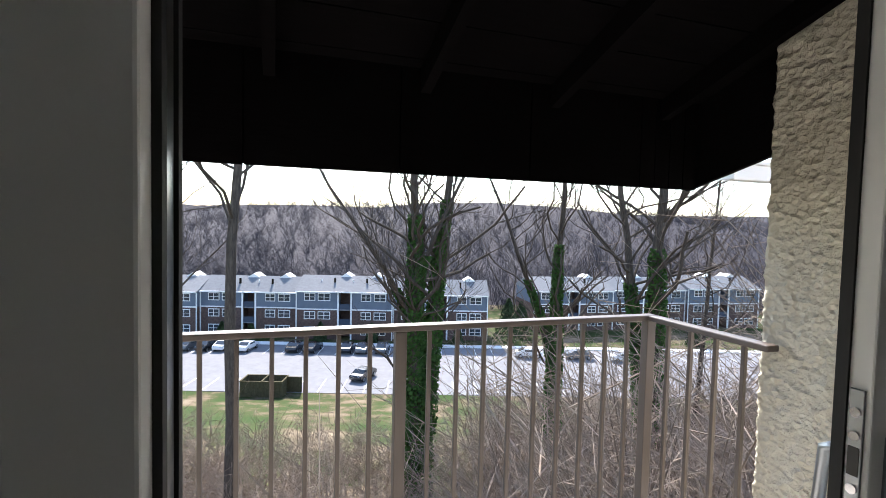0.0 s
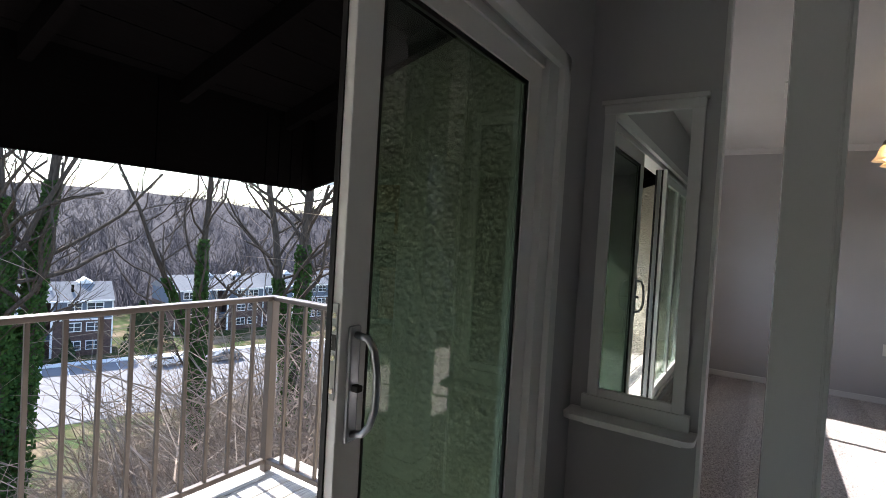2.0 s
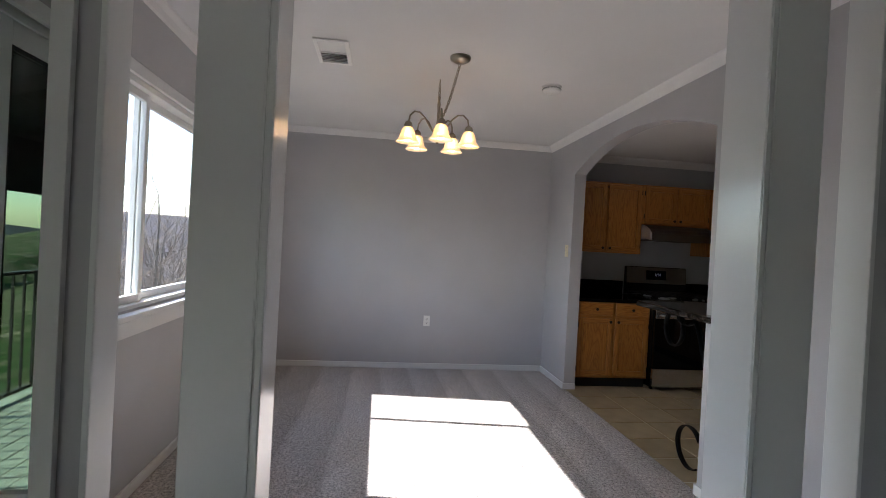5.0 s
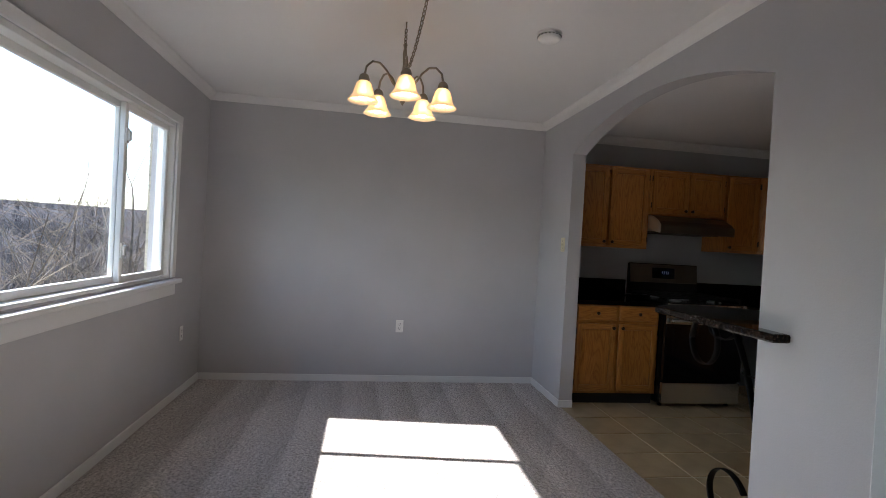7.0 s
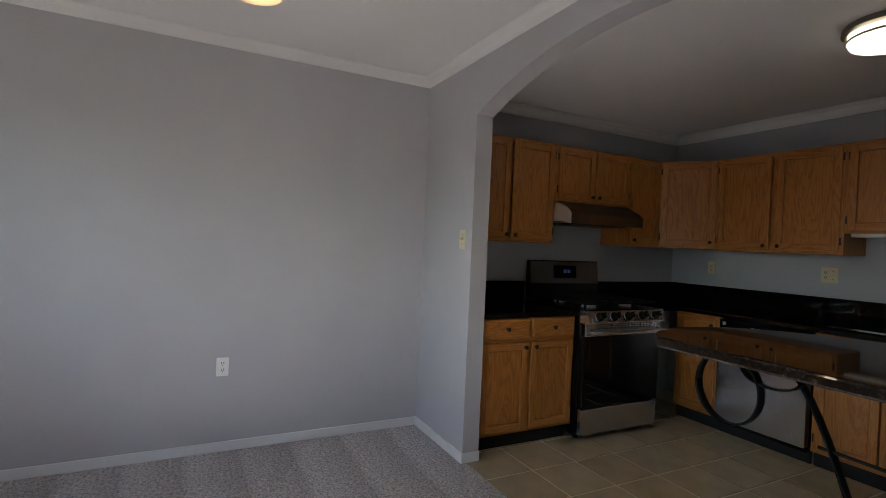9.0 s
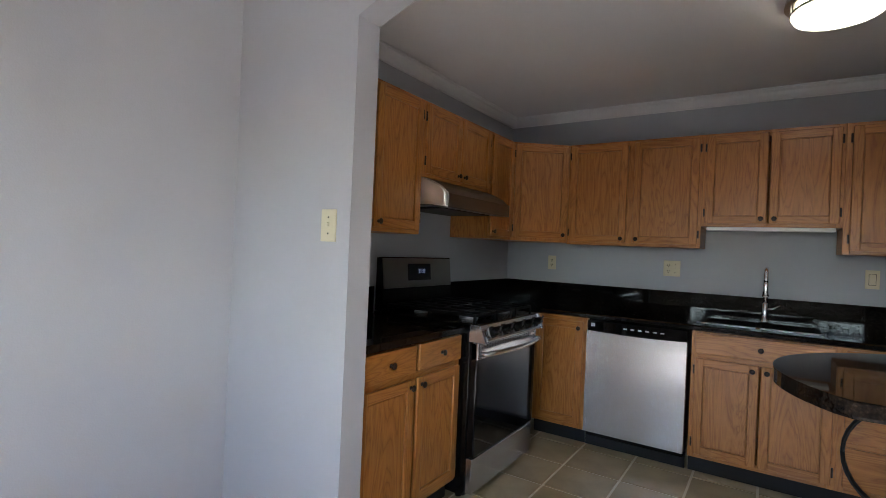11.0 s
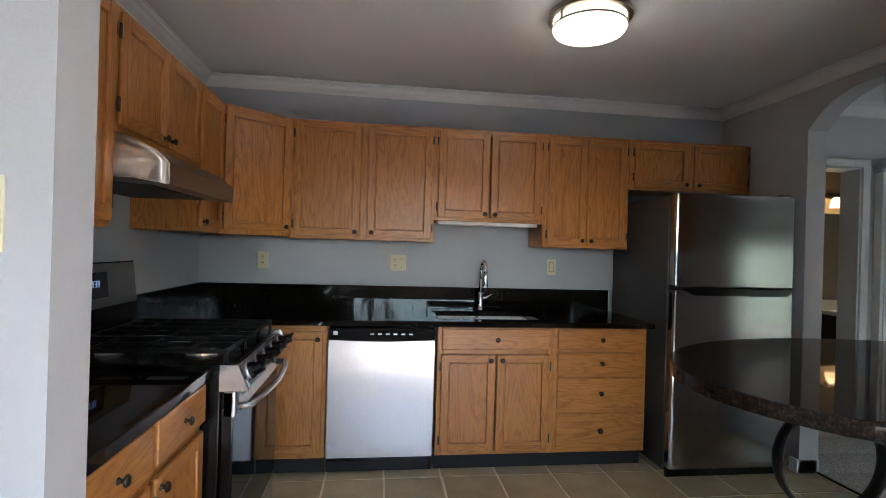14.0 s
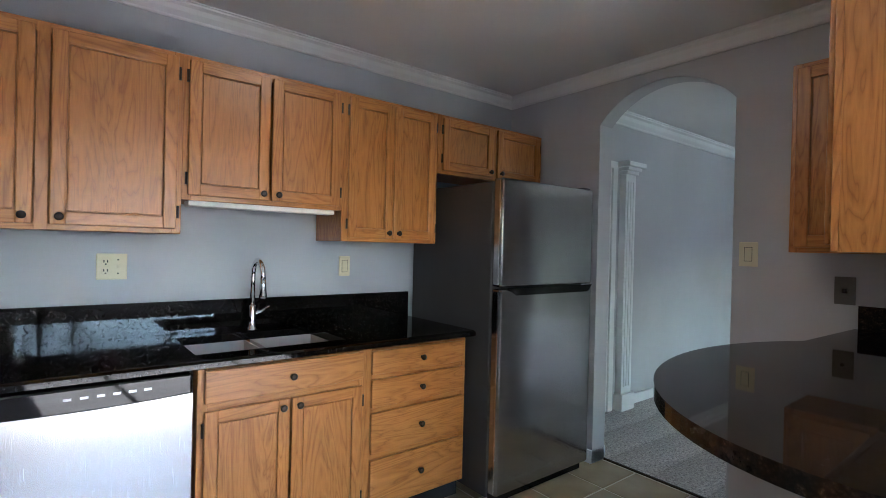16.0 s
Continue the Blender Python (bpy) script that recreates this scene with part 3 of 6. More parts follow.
# ---- dining window ----
def dining_window():
    w = thing("window_1", pose(0, NY, 0), "white three-part sliding window with wide sill", "window", "", "structure")
    part("casing", boxes((W0 - 0.07, W0, -0.015, 0.002, WZ0, WZ1 + 0.06), (W1, W1 + 0.07, -0.015, 0.002, WZ0, WZ1 + 0.06), (W0 - 0.07, W1 + 0.07, -0.018, 0.002, WZ1, WZ1 + 0.06), bev=0.003), TRIM, w)
    part("window_sill", boxes((W0 - 0.11, W1 + 0.12, -0.05, 0.06, WZ0 - 0.045, WZ0 - 0.012), bev=0.008), TRIM, w)
    part("apron", boxes((W0 - 0.07, W1 + 0.07, -0.016, 0.0, WZ0 - 0.13, WZ0 - 0.046), bev=0.003), TRIM, w)
    part("window_frame", boxes((W0, W0 + 0.02, 0.005, 0.12, WZ0 - 0.01, WZ1), (W1 - 0.02, W1, 0.005, 0.12, WZ0 - 0.01, WZ1), (W0, W1, 0.005, 0.12, WZ1 - 0.03, WZ1), (W0, W1, 0.005, 0.12, WZ0 - 0.01, WZ0 + 0.02), bev=0.003), VINYL, w)
    for a, b, y in ((W0 + 0.02, 3.485, 0.04), (3.44, 4.68, 0.075), (4.635, W1 - 0.02, 0.04)):
        s = part("sash", boxes((a, a + 0.042, y, y + 0.03, WZ0 + 0.02, WZ1 - 0.03), (b - 0.042, b, y, y + 0.03, WZ0 + 0.02, WZ1 - 0.03), (a + 0.042, b - 0.042, y, y + 0.03, WZ0 + 0.02, WZ0 + 0.06), (a + 0.042, b - 0.042, y, y + 0.03, WZ1 - 0.07, WZ1 - 0.03), bev=0.003), VINYL, w)
        g = part("pane", boxes((a + 0.042, b - 0.042, y + 0.012, y + 0.018, WZ0 + 0.06, WZ1 - 0.07)), GLASS, s)
        g.visible_shadow = False
    for z in (1.17, 1.86):
        part("sash_lock", boxes((4.645, 4.67, 0.015, 0.042, z - 0.03, z + 0.03), (4.638, 4.677, 0.03, 0.042, z - 0.045, z + 0.045), bev=0.004), VINYL, w)


dining_window()


# ---- mirror with shelf ----
def wall_mirror():
    m = thing("wall_mirror", pose(1.925, 0.07, 0), "tall narrow mirror in a white wooden frame with shelf", "mirror")
    part("frame", boxes((-0.022, -0.001, 0.15, 0.198, 0.7, 1.955), (-0.022, -0.001, -0.198, -0.15, 0.7, 1.955), (-0.022, -0.001, -0.15, 0.15, 0.7, 0.735), bev=0.002), TRIM, m)
    part("header", boxes((-0.028, -0.001, -0.2, 0.2, 1.945, 1.985), (-0.036, -0.001, -0.212, 0.212, 1.985, 2.005), bev=0.002), TRIM, m)
    part("glass", boxes((-0.01, -0.001, -0.15, 0.15, 0.735, 1.945)), MIRROR, m)
    out = [(-0.001, 0.27)] + [(-0.001, -0.25)] + [(-0.1 - 0.04 * math.sin(a), -0.21 - 0.04 * math.cos(a)) for a in [i * math.pi / 12 for i in range(7)]] + [(-0.14, 0.24), (-0.13, 0.26), (-0.11, 0.27)]
    part("shelf", prism(out, 0.612, 0.634), TRIM, m)
    part("shelf_back", boxes((-0.03, -0.001, -0.22, 0.22, 0.634, 0.7), (-0.05, -0.001, -0.2, 0.2, 0.575, 0.612), bev=0.002), TRIM, m)


wall_mirror()


# ---- balcony ----
DZ = -0.16
structure("balcony_floor", boxes((-3.5, 1.95, NY + 0.16, 2.3, DZ - 0.22, DZ - 0.021)), DECK, "pale balcony floor slab", "floor")
deck = thing("deck_boards", pose(0, 0, DZ), "pale painted deck boards with narrow gaps", "deck", "", "structure")
bm = boxes((-3.48, 1.72, -0.062, 0.062, -0.02, 0), bev=0.003)
board = mesh_of("board", bm, DECK)
y = NY + 0.24
while y < 2.2:
    b = new("board", board)
    b.parent = deck
    b.location = (0, y, 0)
    y += 0.131
def stucco_coat(bm, y0, y1, z0, top, x, step=0.011):
    """A trowelled coat on the face x: lumps about two centimetres wide, and its turned edge at y1."""
    ny, nz = int((y1 - y0) / step), int((top(y0) - z0) / step)
    rows = []
    for j in range(nz + 1):
        row = []
        for i in range(ny + 3):
            y = y0 + (y1 - y0) * min(i, ny) / ny
            z = z0 + (top(y) - z0) * j / nz
            p = Vector((y * 44, z * 36, x))
            warp = noise.noise_vector(p * 0.45) * 0.9
            h = 0.007 * noise.noise(p + warp) + 0.016 * min(0.35, max(0.0, noise.noise(p * 0.8 + warp + Vector((9, 4, 2))))) + 0.004 * noise.noise(p * 2.1)
            if i <= ny:
                row.append(bm.verts.new((x - 0.004 - h, y + (0.5 * h if i == ny else 0), z)))
            else:
                row.append(bm.verts.new((x + 0.1 * (i - ny), y + 0.006 + h, z)))
        rows.append(row)
    for ra, rb in zip(rows, rows[1:]):
        for i in range(len(ra) - 1):
            bm.faces.new((ra[i], rb[i], rb[i + 1], ra[i + 1]))
    return bm


def slope_top(y):
    return 2.52 - 0.31 * (y - 0.508)


bw = structure("balcony_wall_right", prism([(0.508, -2.5), (1.56, -2.5), (1.56, slope_top(1.56)), (0.508, slope_top(0.508))], 1.755, 1.97, "x"), STUCCO, "rough cream stucco side wall of the balcony", "wall")
part("stucco_coat", stucco_coat(bmesh.new(), 0.508, 1.56, -0.2, slope_top, 1.755), STUCCO, bw, smooth=True)
structure("window_fin", boxes((5.9, 6.21, NY + 0.161, 0.76, -2.5, 2.7)), STUCCO, "rough stucco pier beside the dining window", "wall")
structure("balcony_wall_left", prism([(0.508, -2.5), (3.0, -2.5), (3.0, 1.75), (2.2, 2.0), (0.508, 2.5)], -3.72, -3.5, "x"), STUCCO, "rough cream stucco side wall of the balcony", "wall")


def railing():
    r = thing("balcony_railing", pose(0, 2.18, DZ), "brown painted metal balcony railing with square balusters", "railing")
    top = 1.098
    part("top_rail", boxes((-3.5, 1.735, -0.032, 0.032, top - 0.028, top), bev=0.006), RAIL, r)
    part("side_top_rail", boxes((1.673, 1.737, -0.71, -0.033, top - 0.028, top), bev=0.006), RAIL, r)
    part("bottom_rail", boxes((-3.5, 1.705, -0.018, 0.018, 0.05, 0.08), bev=0.003), RAIL, r)
    part("side_bottom_rail", boxes((1.687, 1.723, -0.66, -0.02, 0.05, 0.08), bev=0.003), RAIL, r)
    post = mesh_of("post", boxes((-0.026, 0.026, -0.026, 0.026, 0, top - 0.028), bev=0.004), RAIL)
    bal = mesh_of("baluster", boxes((-0.0095, 0.0095, -0.0095, 0.0095, 0.08, top - 0.028), bev=0.002), RAIL)
    for x in (1.705, 0.335, -1.035, -2.405):
        p = new("post", post)
        p.parent, p.location = r, (x, 0, 0)
        for i in range(1, 10):
            xx = x - 0.137 * i
            if xx > -3.48 and i < 10:
                p = new("baluster", bal)
                p.parent, p.location = r, (xx, 0, 0)
    for i in range(1, 5):
        p = new("baluster", bal)
        p.parent, p.location = r, (1.705, -0.145 * i, 0)


railing()


def eave():
    e = thing("eave", pose(0, 0, 0), "dark brown boarded eave with exposed rafters", "roof eave", "", "structure")
    s = 0.32

    def zz(y):
        return 2.03 + s * (2.05 - y)
    y0, y1 = NY + 0.16, 2.3
    w = 0.21
    y = y0
    while y < y1:
        ye = min(y + w, y1)
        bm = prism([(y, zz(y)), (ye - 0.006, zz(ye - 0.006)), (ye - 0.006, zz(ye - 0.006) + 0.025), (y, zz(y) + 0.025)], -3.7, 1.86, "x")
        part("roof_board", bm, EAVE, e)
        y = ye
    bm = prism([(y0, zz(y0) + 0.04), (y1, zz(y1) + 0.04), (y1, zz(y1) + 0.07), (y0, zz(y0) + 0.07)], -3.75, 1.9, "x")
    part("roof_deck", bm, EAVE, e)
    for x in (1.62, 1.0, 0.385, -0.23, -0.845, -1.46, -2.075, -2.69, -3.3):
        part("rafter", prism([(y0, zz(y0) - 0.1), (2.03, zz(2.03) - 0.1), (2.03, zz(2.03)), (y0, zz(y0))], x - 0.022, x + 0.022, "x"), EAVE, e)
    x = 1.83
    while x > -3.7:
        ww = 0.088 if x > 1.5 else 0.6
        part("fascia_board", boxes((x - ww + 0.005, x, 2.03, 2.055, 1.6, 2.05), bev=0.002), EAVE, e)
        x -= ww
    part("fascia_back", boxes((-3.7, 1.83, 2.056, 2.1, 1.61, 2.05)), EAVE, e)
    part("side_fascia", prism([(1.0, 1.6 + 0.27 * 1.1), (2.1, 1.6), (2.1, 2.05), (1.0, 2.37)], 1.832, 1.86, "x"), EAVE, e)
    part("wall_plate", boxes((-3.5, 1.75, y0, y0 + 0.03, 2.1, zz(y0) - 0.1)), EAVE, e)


eave()
g = thing("gutter", pose(2.55, 2.45, 1.77), "white gutter on a neighbouring roof edge", "gutter", "", "structure")
part("trough", boxes((-0.05, 0.7, -0.05, 0.05, -0.05, 0.05), (-0.05, 0.7, -0.07, 0.07, 0.05, 0.075), bev=0.01), WHITE_FAR, g)
part("bracket", boxes((0.3, 0.33, 0.05, 1.2, 0.0, 0.04)), WHITE_FAR, g)


# ---- kitchen cabinets ----
def knob(parent, x, z, y=0.0):
    bm = lathe([(0.0001, 0.026), (0.009, 0.0255), (0.0145, 0.021), (0.0145, 0.017), (0.007, 0.013), (0.005, 0.006), (0.009, 0.002), (0.009, 0.0)], 14, pose(x, y, z, 90, 0, 0))
    return part("knob", bm, BRONZE, parent, "dark bronze round knob", smooth=True)


def panel_door(parent, x0, x1, z0, z1, knob_at=None, hinge=None, name="door"):
    """A framed door with a raised panel whose face lies at y = -0.019."""
    w = 0.05
    g = 0.003
    bm = bmesh.new()
    box(bm, x0 + w + g, x1 - w - g, -0.0115, -0.004, z0 + w + g, z1 - w - g, 0.003)
    box(bm, x0 + 0.01, x1 - 0.01, -0.0045, -0.0035, z0 + 0.01, z1 - 0.01)
    d = part(name, bm, OAK, parent)
    for r in ((x0, x0 + w, z0, z1), (x1 - w, x1, z0, z1)):
        bm = bmesh.new()
        box(bm, r[0], r[1], -0.02, -0.0035, r[2], r[3], 0.0055)
        part("stile", bm, OAK, d)
    for r in ((x0 + w, x1 - w, z0, z0 + w), (x0 + w, x1 - w, z1 - w, z1)):
        bm = bmesh.new()
        box(bm, r[0] - 0.004, r[1] + 0.004, -0.0194, -0.0035, r[2], r[3], 0.005)
        part("rail", bm, OAKX, d)
    if knob_at:
        knob(d, knob_at[0], knob_at[1], -0.019)
    if hinge is not None:
        for z in (z0 + 0.07, z1 - 0.07):
            part("hinge", cyl(bmesh.new(), (hinge, -0.012, z - 0.026), (hinge, -0.012, z + 0.026), 0.0055, seg=8), BRONZE, d, "dark exposed hinge")
    return d


def drawer(parent, x0, x1, z0, z1, knobs=1):
    d = part("drawer", boxes((x0, x1, -0.024, -0.006, z0, z1), bev=0.005), OAKX, parent)
    if knobs:
        knob(d, (x0 + x1) / 2, (z0 + z1) / 2, -0.024)
    return d


def carcass(parent, w, depth, z0, z1, side_mat=None, top=True):
    rows = [(0, 0.018, 0.0195, depth, z0, z1), (w - 0.018, w, 0.0195, depth, z0, z1), (0.018, w - 0.018, 0.0195, depth, z0, z0 + 0.018), (0.018, w - 0.018, depth - 0.012, depth, z0, z1)]
    if top:
        rows.append((0.018, w - 0.018, 0.0195, depth, z1 - 0.018, z1))
    part("body", boxes(*rows), side_mat or OAK, parent)


def face_frame(parent, w, z0, z1, stiles=(), rails=()):
    for a, b in ((0, 0.035), (w - 0.035, w), *[(s - 0.02, s + 0.02) for s in stiles]):
        part("frame_stile", boxes((a, b, 0.0, 0.019, z0, z1), bev=0.002), OAK, parent)
    for r in (z0 + 0.02, z1 - 0.02, *rails):
        part("frame_rail", boxes((0.035, w - 0.035, 0.0005, 0.0185, r - 0.02, r + 0.02), bev=0.002), OAKX, parent)


def toe_board(parent, w):
    part("toe_board", boxes((0, w, 0.05, 0.065, 0, 0.1)), TOE, parent, "black toe board")


SINK_ROW = lambda x: pose(x, -4.82, 0, 0, 0, 180)
EAST_ROW = lambda y: pose(5.425, y, 0, 0, 0, -90)
SINK_UP = lambda x: pose(x, -5.125, 0, 0, 0, 180)
EAST_UP = lambda y: pose(5.745, y, 0, 0, 0, -90)
B0, B1 = 0.1, 0.868
U0, U1 = 1.375, 2.13

# corner cabinet beside the dishwasher
c = thing("base_cabinet", SINK_ROW(5.5), "honey oak corner base cabinet with one tall door", "cabinet", "oak base cabinets")
carcass(c, 0.375, 0.6, B0, B1)
face_frame(c, 0.375, B0, B1)
panel_door(c, 0.02, 0.355, B0 + 0.03, B1 - 0.03, (0.325, B1 - 0.075))
toe_board(c, 0.375)

# sink base
c = thing("base_cabinet", SINK_ROW(4.478), "honey oak sink cabinet with false drawer and two doors", "cabinet", "oak base cabinets")
carcass(c, 0.714, 0.6, B0, B1, None, False)
face_frame(c, 0.714, B0, B1, (), (0.715,))
drawer(c, 0.022, 0.692, 0.735, 0.86)
panel_door(c, 0.022, 0.353, B0 + 0.025, 0.705, (0.32, 0.672), 0.018)
panel_door(c, 0.361, 0.692, B0 + 0.025, 0.705, (0.39, 0.672), 0.696)
toe_board(c, 0.714)

# drawer stack
c = thing("base_cabinet", SINK_ROW(3.764), "honey oak cabinet with four drawers", "cabinet", "oak base cabinets")
carcass(c, 0.61, 0.6, B0, B1)
face_frame(c, 0.61, B0, B1, (), (0.73, 0.575, 0.355))
for z0, z1 in ((0.745, 0.855), (0.59, 0.72), (0.375, 0.565), (0.135, 0.345)):
    drawer(c, 0.025, 0.585, z0, z1)
toe_board(c, 0.61)

# base cabinet beside the range
c = thing("base_cabinet", EAST_ROW(-2.862), "honey oak base cabinet with two drawers and doors", "cabinet", "oak base cabinets")
carcass(c, 0.783, 0.6, B0, B1)
face_frame(c, 0.783, B0, B1, (0.392,), (0.715,))
drawer(c, 0.02, 0.378, 0.735, 0.86)
drawer(c, 0.406, 0.765, 0.735, 0.86)
panel_door(c, 0.02, 0.378, B0 + 0.025, 0.705, (0.35, 0.672), 0.016)
panel_door(c, 0.406, 0.765, B0 + 0.025, 0.705, (0.434, 0.672), 0.769)
toe_board(c, 0.783)


def upper(m, w, z0, z1, doors, label, knobs=True, name="wall_cabinet"):
    c = thing(name, m, label, "cabinet", "oak wall cabinets")
    carcass(c, w, 0.305, z0, z1)
    face_frame(c, w, z0, z1, [0.5 * (a[1] + b[0]) for a, b in zip(doors, doors[1:]) if b[0] - a[1] > 0.02])
    for a, b, side in doors:
        kx = b - 0.03 if side > 0 else a + 0.03
        panel_door(c, a, b, z0 + 0.02, z1 - 0.02, (kx, z0 + 0.05) if knobs else None, (a - 0.005 if side > 0 else b + 0.005))
    return c


upper(SINK_UP(5.405), 0.915, U0, U1, ((0.02, 0.435, 1), (0.48, 0.895, -1)), "honey oak wall cabinet with two doors")
c = upper(SINK_UP(4.49), 0.738, 1.52, U1, ((0.02, 0.362, 1), (0.372, 0.72, -1)), "short honey oak wall cabinet above the sink")
part("light_strip", boxes((0.03, 0.71, 0.02, 0.1, 1.497, 1.52), bev=0.004), WHITE_PLASTIC, c, "white under-cabinet light strip")
upper(SINK_UP(3.752), 0.61, 1.365, U1, ((0.03, 0.302, 1), (0.306, 0.59, -1)), "honey oak wall cabinet with two narrow doors")
upper(SINK_UP(3.14), 0.915, 1.78, U1, ((0.03, 0.44, 1), (0.475, 0.885, -1)), "low honey oak wall cabinet above the refrigerator")
upper(EAST_UP(-2.862), 0.818, 1.372, U1, ((0.02, 0.4, 1), (0.42, 0.798, -1)), "honey oak wall cabinet beside the range hood")
upper(EAST_UP(-3.682), 0.79, 1.7, U1, ((0.02, 0.39, 1), (0.4, 0.77, -1)), "short honey oak wall cabinet above the range hood")
upper(EAST_UP(-4.474), 0.376, 1.385, U1, ((0.02, 0.356, -1),), "narrow honey oak wall cabinet beside the hood")
# diagonal corner cabinet
c = thing("wall_cabinet", pose(5.745, -4.852, 0, 0, 0, 180 + 39.2), "honey oak diagonal corner wall cabinet", "cabinet", "oak wall cabinets")
inv = c.matrix_world.inverted()
out = [(inv @ Vector((x, y, 0))).to_2d() for x, y in ((6.045, -5.43), (5.408, -5.43), (5.408, -5.128), (5.744, -4.852), (6.045, -4.852))]
part("body", prism([tuple(v) for v in out], 1.385, U1), OAK, c)
diag = math.hypot(5.745 - 5.405, -4.852 + 5.128)
dd = panel_door(c, 0.012, diag - 0.012, 1.41, U1 - 0.02, (diag - 0.045, 1.44), 0.008)
# cabinets over the bar
upper(pose(2.56, -3.225, 0, 0, 0, 0), 0.645, 1.36, U1, ((0.02, 0.625, 1),), "honey oak wall cabinet above the bar counter", False)
c = upper(pose(2.525, -3.53, 0, 0, 0, 90), 0.3, 1.36, U1, ((0.02, 0.28, -1),), "honey oak wall cabinet beside the doorway", False)


# ---- counters ----
def counter():
    c = thing("countertop", pose(0, 0, 0), "polished black granite counter with low backsplash", "countertop")
    t0, t1 = 0.87, 0.905
    hx0, hx1, hy0, hy1 = 3.83, 4.47, -5.3, -4.9
    part("side_slab", boxes((5.39, EX - 0.002, -3.645, -2.857, t0, t1), bev=0.004), GRANITE, c)
    for row in ((5.46, EX - 0.002, -4.79, -4.402), (hx1, EX - 0.002, SY + 0.002, -4.79), (3.125, hx0, SY + 0.002, -4.79), (hx0, hx1, SY + 0.002, hy0), (hx0, hx1, hy1, -4.79)):
        part("slab", boxes((*row, t0, t1)), GRANITE, c)
    part("front_edge", prism([(-4.79, t0), (-4.772, t0 + 0.008), (-4.772, t1 - 0.008), (-4.79, t1 - 0.001)], 3.125, 5.44, "x"), GRANITE, c)
    part("backsplash", boxes((3.125, EX - 0.022, SY + 0.001, SY + 0.02, t1, 1.06), bev=0.002), GRANITE, c)
    for a, b in ((-3.65, -2.857), (SY + 0.001, -4.4)):
        part("side_backsplash", boxes((EX - 0.021, EX - 0.001, a, b, t1, 1.06), bev=0.002), GRANITE, c)
    s = thing("sink", pose((hx0 + hx1) / 2, (hy0 + hy1) / 2, t0), "stainless steel undermount double kitchen sink", "sink")
    hw, hh = (hx1 - hx0) / 2, (hy1 - hy0) / 2
    for a, b in ((-hw - 0.01, -0.012), (0.012, hw + 0.01)):
        bm = boxes((a, a + 0.006, -hh - 0.01, hh + 0.01, -0.18, -0.001), (b - 0.006, b, -hh - 0.01, hh + 0.01, -0.18, -0.001), (a, b, -hh - 0.01, -hh, -0.18, -0.001), (a, b, hh, hh + 0.01, -0.18, -0.001), (a, b, -hh, hh, -0.19, -0.18))
        part("bowl", bm, SINK_STEEL, s)
        part("drain", lathe([(0.0001, 0.002), (0.03, 0.002), (0.042, 0.004), (0.045, 0)], 20, pose((a + b) / 2, 0, -0.18)), CHROME, s, smooth=True)
    part("divider", boxes((-0.012, 0.012, -hh, hh, -0.12, -0.012), bev=0.004), STEEL, s)


counter()


def faucet():
    f = thing("faucet", pose(4.115, -5.355, 0.905), "chrome gooseneck faucet with pull-down spray head", "faucet")
    part("base", lathe([(0.028, 0), (0.03, 0.006), (0.022, 0.012), (0.019, 0.05), (0.019, 0.12), (0.014, 0.128)], 20), CHROME, f, smooth=True)
    pts = [(0, 0, 0.11), (0, 0, 0.27)] + [(0, 0.075 - 0.075 * math.cos(a), 0.27 + 0.085 * math.sin(a)) for a in [math.pi * i / 12 for i in range(1, 12)]] + [(0, 0.152, 0.26)]
    part("spout", tube(pts, 0.0125, 12), CHROME, f, smooth=True)
    part("spray_head", lathe([(0.013, 0.0), (0.015, -0.02), (0.019, -0.075), (0.017, -0.09), (0.0001, -0.09)], 16, pose(0, 0.152, 0.265)), CHROME, f, "flared chrome spray head", smooth=True)
    part("lever", tube([(-0.015, 0, 0.085), (-0.04, 0, 0.09), (-0.085, 0.005, 0.115)], [0.011, 0.008, 0.006], 8), CHROME, f, smooth=True)


faucet()


